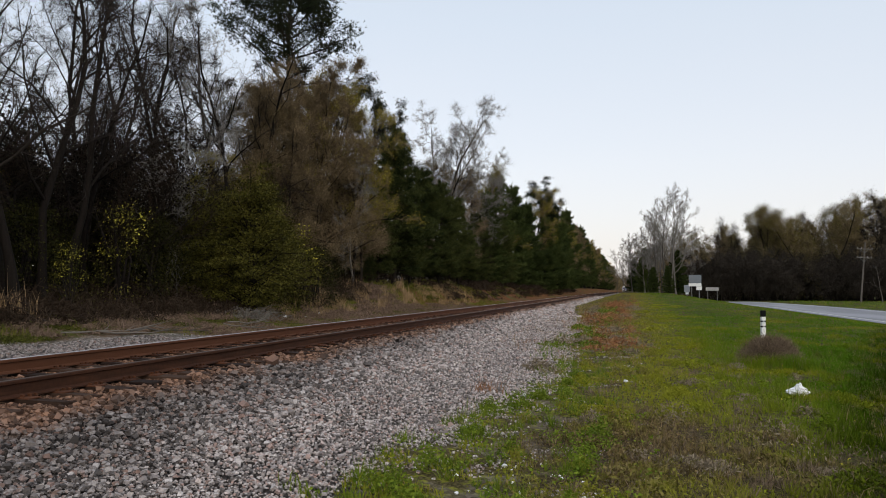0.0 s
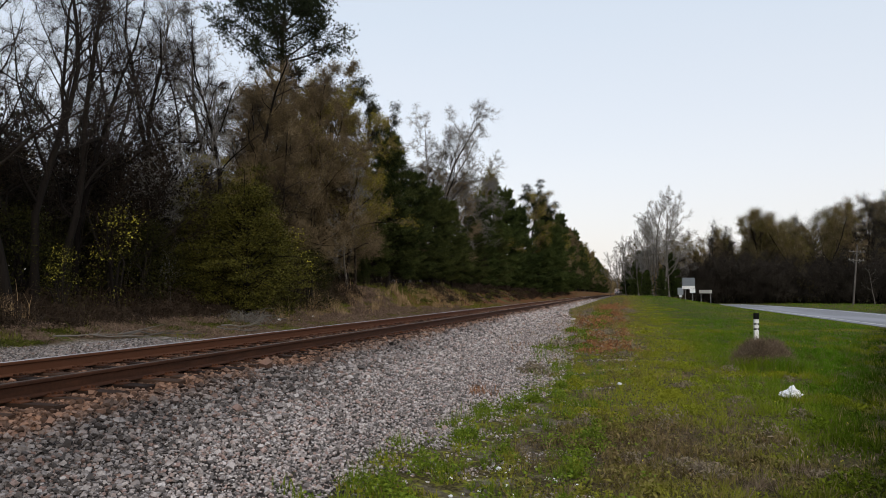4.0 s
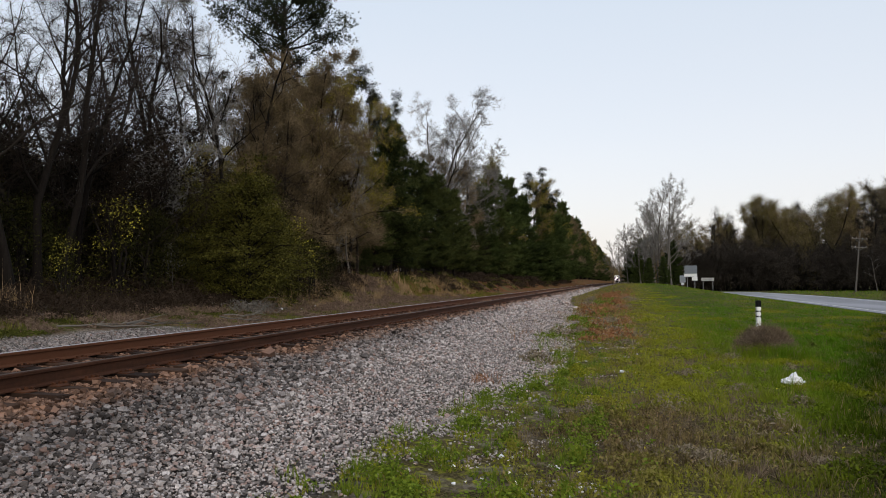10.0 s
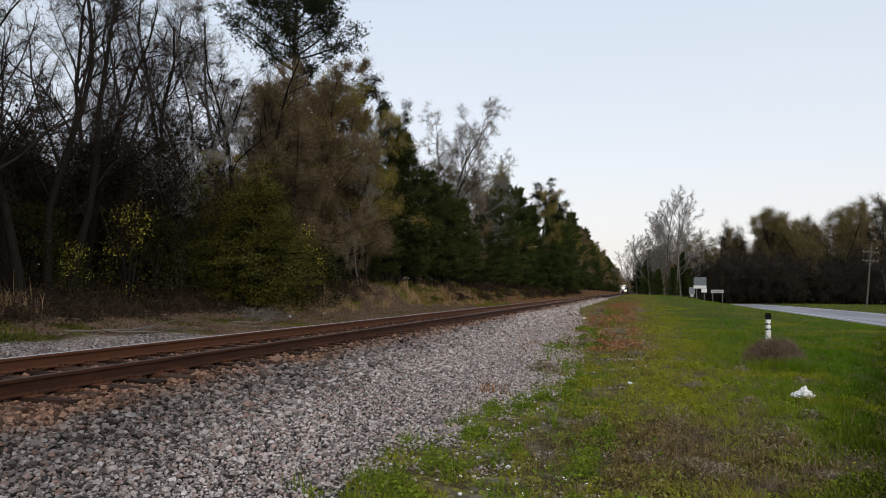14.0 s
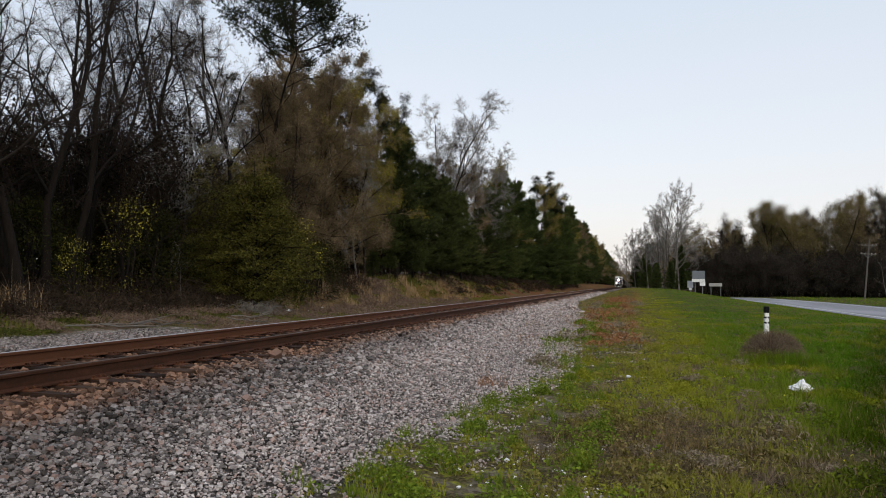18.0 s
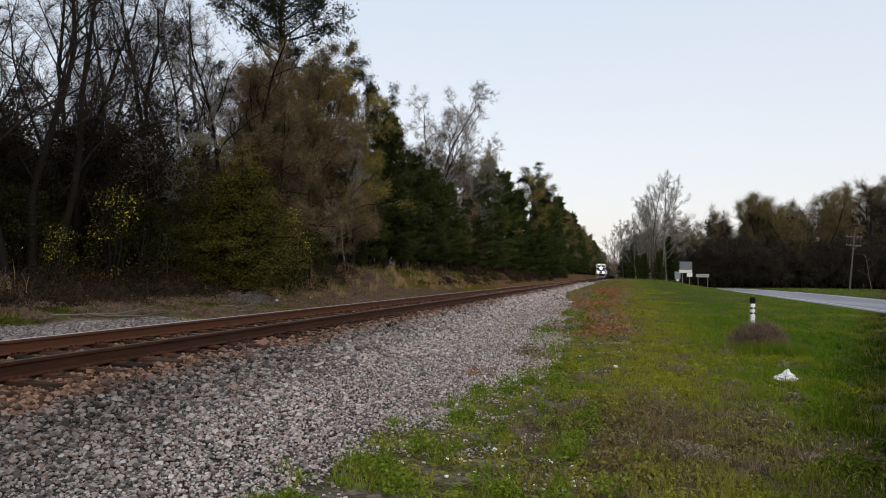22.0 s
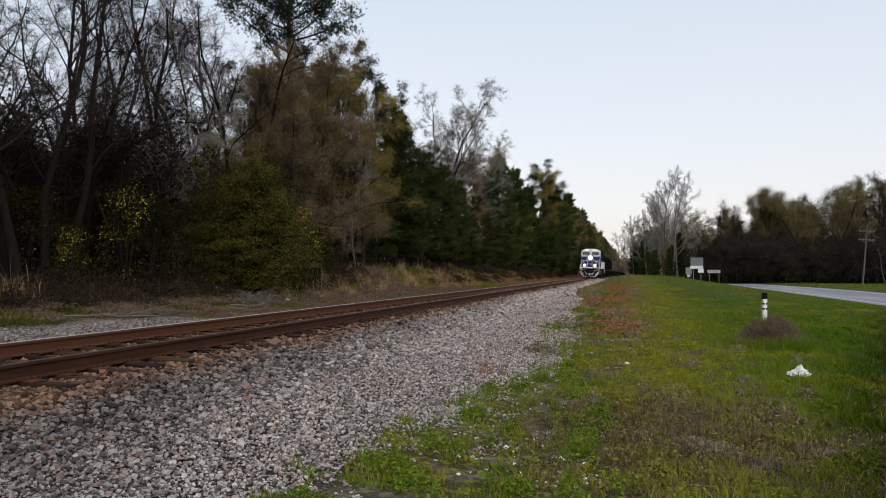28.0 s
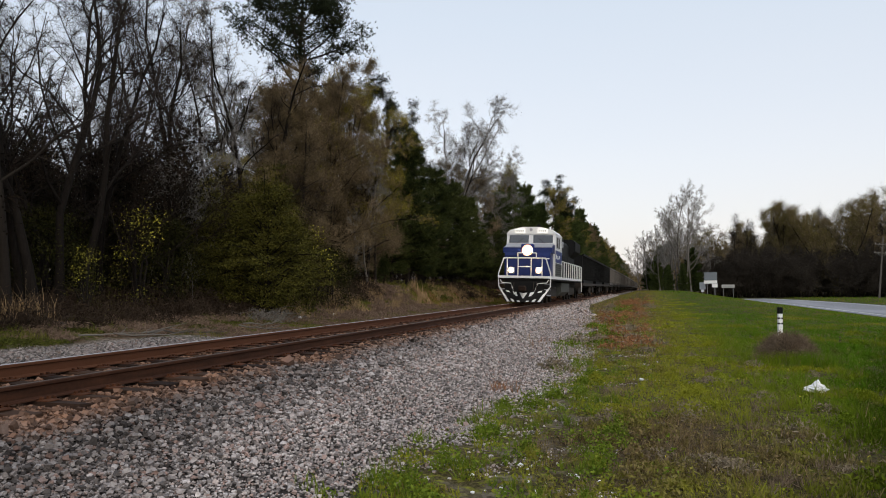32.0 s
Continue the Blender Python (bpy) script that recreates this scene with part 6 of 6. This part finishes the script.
def locomotive():
    t = thing("locomotive", "blue and white diesel locomotive with lit headlights and striped plow", "locomotive")
    # deck and underframe
    bm = bmesh.new()
    box(bm, -1.52, 1.52, 0.95, 22.3, 1.36, 1.58, 0.02)
    box(bm, -1.0, 1.0, 1.2, 22.0, 1.0, 1.36)
    part("underframe", bm, M["black_paint"], t, "black underframe and walkway")
    part("deck_edge", box(bmesh.new(), -1.54, 1.54, 0.90, 0.948, 1.48, 1.62, 0.01), M["white_paint"], t, "white front deck edge")
    for sx in (-1, 1):
        part("side_sill", box(bmesh.new(), sx * 1.524, sx * 1.55, 0.95, 22.3, 1.46, 1.62), M["white_paint"], t, "white side sill stripe")
    # pilot, coupler, hoses, steps
    bm = bmesh.new()
    box(bm, -1.15, 1.15, 1.0, 1.12, 0.55, 1.46, 0.02)
    pilot = part("pilot", bm, M["black_paint"], t, "grimy pilot plate")
    bm = bmesh.new()
    box(bm, -0.14, 0.14, 0.35, 1.0, 0.76, 1.0, 0.03)
    box(bm, -0.22, 0.20, 0.0, 0.42, 0.72, 1.05, 0.06)
    part("coupler", bm, M["rust_dark"], pilot, "rusty knuckle coupler")
    for hx in (-0.75, -0.6, 0.55, 0.72):
        bm = bmesh.new()
        rod(bm, (hx, 0.98, 1.25), (hx, 0.80, 0.85), 0.03, 6)
        rod(bm, (hx, 0.80, 0.85), (hx * 0.8, 0.75, 0.55), 0.03, 6)
        part("air_hose", bm, M["under"], pilot)
    # plow with diagonal stripes
    bm = bmesh.new()
    for sx in (-1, 1):
        lo, hi = [(0.0, 0.42, 0.12), (sx * 1.05, 0.78, 0.12)], [(0.0, 0.66, 0.62), (sx * 1.44, 0.98, 0.82)]
        a, b = [bm.verts.new(p) for p in lo], [bm.verts.new(p) for p in hi]
        c, d = [bm.verts.new((p[0], p[1] + 0.05, p[2])) for p in lo], [bm.verts.new((p[0], p[1] + 0.05, p[2])) for p in hi]
        for q in ((a[0], a[1], b[1], b[0]), (c[0], c[1], d[1], d[0]), (a[0], a[1], c[1], c[0]), (b[0], b[1], d[1], d[0]), (a[1], c[1], d[1], b[1])):
            bm.faces.new(q)
    bmesh.ops.recalc_face_normals(bm, faces=bm.faces)
    plow = part("plow", bm, M["black_paint"], t, "black pilot plow")

    def plow_point(sx, u, w):
        lo = Vector((0.0, 0.42, 0.12)).lerp(Vector((sx * 1.05, 0.78, 0.12)), u)
        hi = Vector((0.0, 0.66, 0.62)).lerp(Vector((sx * 1.44, 0.98, 0.82)), u)
        return lo.lerp(hi, w) + Vector((0, -0.012, 0.004))
    for sx in (-1, 1):
        for u0 in (None, 0.16, 0.46, 0.76):
            bm = bmesh.new()
            ends = [(0.0, 0.40), (0.03, 0.40), (0.16, 1.0), (0.0, 1.0)] if u0 is None else [(u0, 0.0), (u0 + 0.15, 0.0), (min(u0 + 0.28, 1.0), 1.0), (u0 + 0.13, 1.0)]
            f = [bm.verts.new(plow_point(sx, u, w)) for u, w in ends]
            k = [bm.verts.new(plow_point(sx, u, w) + Vector((0, 0.008, 0))) for u, w in ends]
            bm.faces.new(f)
            bm.faces.new(k[::-1])
            for i in range(4):
                bm.faces.new((f[i], f[(i + 1) % 4], k[(i + 1) % 4], k[i]))
            bmesh.ops.recalc_face_normals(bm, faces=bm.faces)
            part("stripe", bm, M["white_paint"], plow, "white diagonal stripe")
    # nose and cab
    part("nose", prism(bmesh.new(), [(2.0, 1.6), (2.0, 2.85), (2.06, 3.02), (3.25, 3.02), (3.25, 1.6)], -1.36, 1.36), M["blue"], t, "deep blue nose")
    band = prism(bmesh.new(), [(2.07, 3.0), (2.10, 3.30), (3.3, 3.55), (3.3, 3.0)], -1.47, 1.47)
    part("nose_band", band, M["blue"], t, "blue band below the windshield")
    part("nose_top", prism(bmesh.new(), [(2.16, 3.318), (3.27, 3.575), (3.30, 3.62), (2.14, 3.36)], -1.40, 1.40), M["grey_paint"], t, "grey sloping nose top")
    cab = part("cab", prism(bmesh.new(), [(3.3, 1.6), (3.3, 3.50), (3.50, 4.24), (6.8, 4.24), (6.8, 1.6)], -1.50, 1.50), M["white_paint"], t, "white cab")
    part("roof", prism(bmesh.new(), [(-1.53, 4.22), (-1.30, 4.46), (-0.55, 4.64), (0.55, 4.64), (1.30, 4.46), (1.53, 4.22)], 3.42, 6.9, "y"), M["white_paint"], cab, "rounded white cab roof")
    for sx in (-1, 1):
        part("windshield", prism(bmesh.new(), [(3.315, 3.66), (3.44, 4.14), (3.47, 4.14), (3.345, 3.66)], sx * 0.14, sx * 1.33), M["glass_dark"], cab, "dark windshield pane")
        bm = bmesh.new()
        rod(bm, (sx * 0.85, 3.29, 3.64), (sx * 0.45, 3.35, 3.95), 0.012, 6)
        part("wiper", bm, M["black_paint"], cab)
        part("number_board", box(bmesh.new(), sx * 0.38, sx * 0.98, 3.36, 3.44, 4.27, 4.52, 0.02), M["number_lit"], cab, "lit white number board")
        for k in range(4):
            x0 = sx * (0.45 + 0.125 * k)
            part("numeral_bar", box(bmesh.new(), min(x0, x0 + sx * 0.08), max(x0, x0 + sx * 0.08), 3.354, 3.362, 4.33, 4.46), M["grey_paint"], cab, "dark bar of lettering")
        part("side_window", box(bmesh.new(), sx * 1.49, sx * 1.515, 3.75, 4.55, 3.40, 4.02, 0.01), M["glass_dark"], cab, "dark side window")
        part("side_window", box(bmesh.new(), sx * 1.49, sx * 1.515, 4.75, 5.45, 3.40, 4.02, 0.01), M["glass_dark"], cab, "dark side window")
        part("side_panel", box(bmesh.new(), sx * 1.49, sx * 1.512, 3.35, 6.78, 2.48, 3.22), M["blue"], cab, "blue band across the cab side")
        part("louvre_panel", box(bmesh.new(), sx * 1.49, sx * 1.512, 3.35, 6.78, 1.64, 2.44), M["tank"], cab, "grimy grey-brown louvred panel")
        for k in range(5):
            part("louvre", box(bmesh.new(), sx * 1.512, sx * 1.522, 3.5, 6.6, 1.76 + 0.13 * k, 1.80 + 0.13 * k), M["black_paint"], cab)
        for y0, y1, z0, z1 in ((3.6, 3.95, 2.72, 2.98), (4.1, 4.3, 2.70, 2.90), (4.5, 4.85, 2.68, 2.80), (5.1, 5.6, 2.74, 2.94)):
            part("lettering_bar", box(bmesh.new(), sx * 1.513, sx * 1.518, y0, y1, z0, z1), M["white_paint"], cab, "white bar of lettering")
        part("door_gap", box(bmesh.new(), sx * 1.50, sx * 1.506, 5.62, 5.70, 3.24, 4.15), M["black_paint"], cab, "dark gap beside the door")
        part("rear_pillar_gap", box(bmesh.new(), sx * 1.50, sx * 1.506, 6.30, 6.40, 3.24, 4.15), M["black_paint"], cab, "dark gap between the rear pillars")
        for y0 in (3.70, 4.70):
            bm = bmesh.new()
            for q in ((y0, y0 + 0.05, 3.36, 4.07), (y0 + 0.85, y0 + 0.90, 3.36, 4.07), (y0, y0 + 0.90, 3.34, 3.38), (y0, y0 + 0.90, 4.03, 4.07)):
                box(bm, sx * 1.505, sx * 1.528, *q)
            part("window_frame", bm, M["grey_paint"], cab, "pale window frame")
    part("roof_lamp", disc(0.0, 3.40, 4.47, 0.09, 0.10), M["grey_paint"], cab)
    part("horn", rod(bmesh.new(), (0.3, 5.0, 4.78), (0.3, 4.5, 4.78), 0.06, 10, 0.12), M["black_paint"], cab)
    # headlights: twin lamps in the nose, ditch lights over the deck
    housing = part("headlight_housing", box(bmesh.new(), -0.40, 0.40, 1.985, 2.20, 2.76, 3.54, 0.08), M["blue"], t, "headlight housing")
    # emissive ring added behind the lens to stand in for its halo
    part("reflector", disc(0.0, 1.972, 3.15, 0.33, 0.03, 28), M["reflector"], housing, "added orange ring for the halo round the headlight")
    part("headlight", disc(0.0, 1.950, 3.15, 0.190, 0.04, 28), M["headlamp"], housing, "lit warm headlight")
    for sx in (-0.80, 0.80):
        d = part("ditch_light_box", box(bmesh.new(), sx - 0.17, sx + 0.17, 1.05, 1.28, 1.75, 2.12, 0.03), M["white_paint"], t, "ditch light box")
        # same added halo ring behind each ditch light
        part("rim", disc(sx, 1.045, 1.94, 0.165, 0.03), M["reflector"], d, "added orange ring for the halo round the ditch light")
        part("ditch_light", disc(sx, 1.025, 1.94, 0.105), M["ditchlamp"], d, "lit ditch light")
    # front handrails
    def rail(pts, name="handrail", r=0.028):
        bm = bmesh.new()
        for a, b in zip(pts, pts[1:]):
            rod(bm, a, b, r, 8)
        part(name, bm, M["white_paint"], t, "white tubular handrail")
    for sx in (-1, 1):
        rail([(sx * 1.20, 1.0, 0.62), (sx * 1.50, 0.98, 1.0), (sx * 1.52, 0.98, 1.75), (sx * 1.22, 1.02, 2.66)], r=0.034)
        rail([(sx * 1.20, 1.02, 2.60), (sx * 1.30, 1.9, 2.66)])
        rail([(sx * 1.02, 0.98, 1.58), (sx * 1.02, 0.98, 2.64)])
        rail([(sx * 0.38, 0.98, 1.58), (sx * 0.38, 0.98, 2.64)])
        rail([(sx * 0.62, 0.98, 0.75), (sx * 0.78, 0.92, 1.18), (sx * 1.30, 0.92, 1.22), (sx * 1.42, 0.95, 1.4)], "uncoupling_lever", 0.024)
        for k in range(3):
            part("step", box(bmesh.new(), sx * 1.12, sx * 1.50, 1.05, 1.35, 0.50 + 0.32 * k, 0.54 + 0.32 * k), M["grey_paint"], t, "end step")
    rail([(-1.22, 1.0, 2.65), (1.22, 1.0, 2.65)], r=0.034)
    rail([(-0.55, 1.9, 2.75), (-0.55, 1.85, 2.98), (0.55, 1.85, 2.98), (0.55, 1.9, 2.75)])
    rail([(-0.38, 0.98, 2.15), (0.38, 0.98, 2.15)])
    # hood, radiator, tank
    part("hood", prism(bmesh.new(), [(-0.98, 1.6), (-0.98, 4.05), (-0.80, 4.32), (0.80, 4.32), (0.98, 4.05), (0.98, 1.6)], 6.85, 21.3, "y"), M["black_paint"], t, "black engine hood")
    part("electrical_cabinet", box(bmesh.new(), -1.35, 1.35, 6.9, 9.3, 3.0, 4.30, 0.04), M["black_paint"], t, "black cabinet behind the cab")
    part("cabinet_panel", box(bmesh.new(), 1.352, 1.366, 7.5, 9.1, 3.62, 4.02), M["grey_paint"], t, "pale panel with unreadable lettering")
    part("cabinet_panel", box(bmesh.new(), 1.352, 1.366, 7.2, 8.3, 3.10, 3.40), M["grey_paint"], t, "pale panel")
    bm = bmesh.new()
    prism(bm, [(-0.98, 3.3), (-1.48, 3.75), (-1.48, 4.45), (-1.2, 4.66), (1.2, 4.66), (1.48, 4.45), (1.48, 3.75), (0.98, 3.3)], 16.7, 21.1, "y")
    part("radiator", bm, M["black_paint"], t, "flared radiator section")
    part("exhaust_stack", box(bmesh.new(), -0.4, 0.4, 12.2, 13.0, 4.3, 4.6, 0.03), M["black_paint"], t)
    for k in range(7):
        for sx in (-1, 1):
            part("hood_door", box(bmesh.new(), sx * 0.982, sx * 1.0, 9.6 + k * 0.98, 10.45 + k * 0.98, 1.75, 3.2, 0.006), M["black_paint"], t)
    part("fuel_tank", prism(bmesh.new(), [(-1.35, 1.25), (-1.35, 0.65), (-1.0, 0.36), (1.0, 0.36), (1.35, 0.65), (1.35, 1.25)], 8.2, 13.4, "y"), M["tank"], t, "dull green-grey fuel tank")
    # side handrails
    for sx in (-1, 1):
        for k in range(11):
            bm = bmesh.new()
            rod(bm, (sx * 1.49, 7.0 + k * 1.5, 1.58), (sx * 1.49, 7.0 + k * 1.5, 2.66), 0.034, 8)
            part("stanchion", bm, M["white_paint"], t, "white handrail post")
        rail([(sx * 1.49, 7.0, 2.66), (sx * 1.49, 22.1, 2.66)], r=0.032)
        rail([(sx * 1.49, 22.15, 2.66), (sx * 1.52, 22.25, 0.6)], r=0.04)
    bogie(t, 3.0, 3, 1.9, 0.52)
    bogie(t, 15.5, 3, 1.9, 0.52)
    return t


def hopper(name, label, mat):
    t = thing(name, label, "rail car", group="cars of the train")
    bm = bmesh.new()
    prism(bm, [(0.45, 2.1), (0.45, 3.78), (CAR_LEN - 0.45, 3.78), (CAR_LEN - 0.45, 2.1), (CAR_LEN - 3.2, 1.05), (3.2, 1.05)], -1.46, 1.46)
    for k in range(13):
        y = 0.75 + k * (CAR_LEN - 1.5) / 12
        for sx in (-1, 1):
            box(bm, sx * 1.455, sx * 1.56, y - 0.06, y + 0.06, 1.6, 3.75)
    for sx in (-1, 1):
        box(bm, sx * 1.44, sx * 1.58, 0.40, CAR_LEN - 0.40, 3.70, 3.86)
    body = part("body", bm, M[mat], t, "ribbed steel hopper body")
    bm = bmesh.new()
    for sx in (-1, 1):
        box(bm, sx * 1.38, sx * 1.52, 0.2, CAR_LEN - 0.2, 1.10, 1.34)
    box(bm, -1.45, 1.45, 0.15, 0.40, 0.95, 1.34)
    box(bm, -1.45, 1.45, CAR_LEN - 0.40, CAR_LEN - 0.15, 0.95, 1.34)
    box(bm, -0.2, 0.2, -0.1, CAR_LEN + 0.1, 0.85, 1.10)
    part("sill", bm, M["under"], t, "dark side sills and draft gear")
    bm = bmesh.new()
    bmesh.ops.create_grid(bm, x_segments=8, y_segments=30, size=0.5)
    for v in bm.verts:
        v.co = Vector((v.co.x * 2.88, CAR_LEN / 2 + v.co.y * (CAR_LEN - 1.0), 3.72 + 0.24 * (1 - (v.co.x * 2) ** 2) + 0.10 * noise.noise(v.co * 9)))
    part("load", bm, M["coal"], t, "heaped dark load")
    for y in (0.5, CAR_LEN - 0.5):
        bm = bmesh.new()
        for k in range(6):
            rod(bm, (1.50, y - 0.22, 1.3 + k * 0.42), (1.50, y + 0.22, 1.3 + k * 0.42), 0.018, 5)
        part("ladder", bm, M[mat], t)
    bogie(t, 1.4, 2, 1.75, 0.46)
    bogie(t, CAR_LEN - 3.15, 2, 1.75, 0.46)
    return t


LOCO = locomotive()
_dark = hopper("hopper_car", "black ribbed open hopper car behind the locomotive", "black_paint")
_grey = hopper("hopper_car", "dusty grey-brown ribbed open hopper car farther back", "car_grey")
CARS = [_dark] + [copy_thing(_dark, pose(0, 0, 0)) for _ in range(2)] + [_grey] + [copy_thing(_grey, pose(0, 0, 0)) for _ in range(20)]


def motions():
    front, speed = 42.9, 20.0
    times = [0.0, 0.1, 0.5] + [float(t) for t in range(1, 32)] + [31.5, 31.9, 32.0]

    def at(t, back):
        y = front + speed * (32.0 - t) + back
        return pose(NEAR_RAIL, y, RAIL_TOP + float(track_drop(y)), 0, CANT, 0) @ pose(TRACK_X - NEAR_RAIL, 0, 0)
    walk(LOCO, [(t, at(t, 0.0)) for t in times])
    for i, car in enumerate(CARS):
        walk(car, [(t, at(t, 23.2 + i * CAR_LEN)) for t in times])


motions()
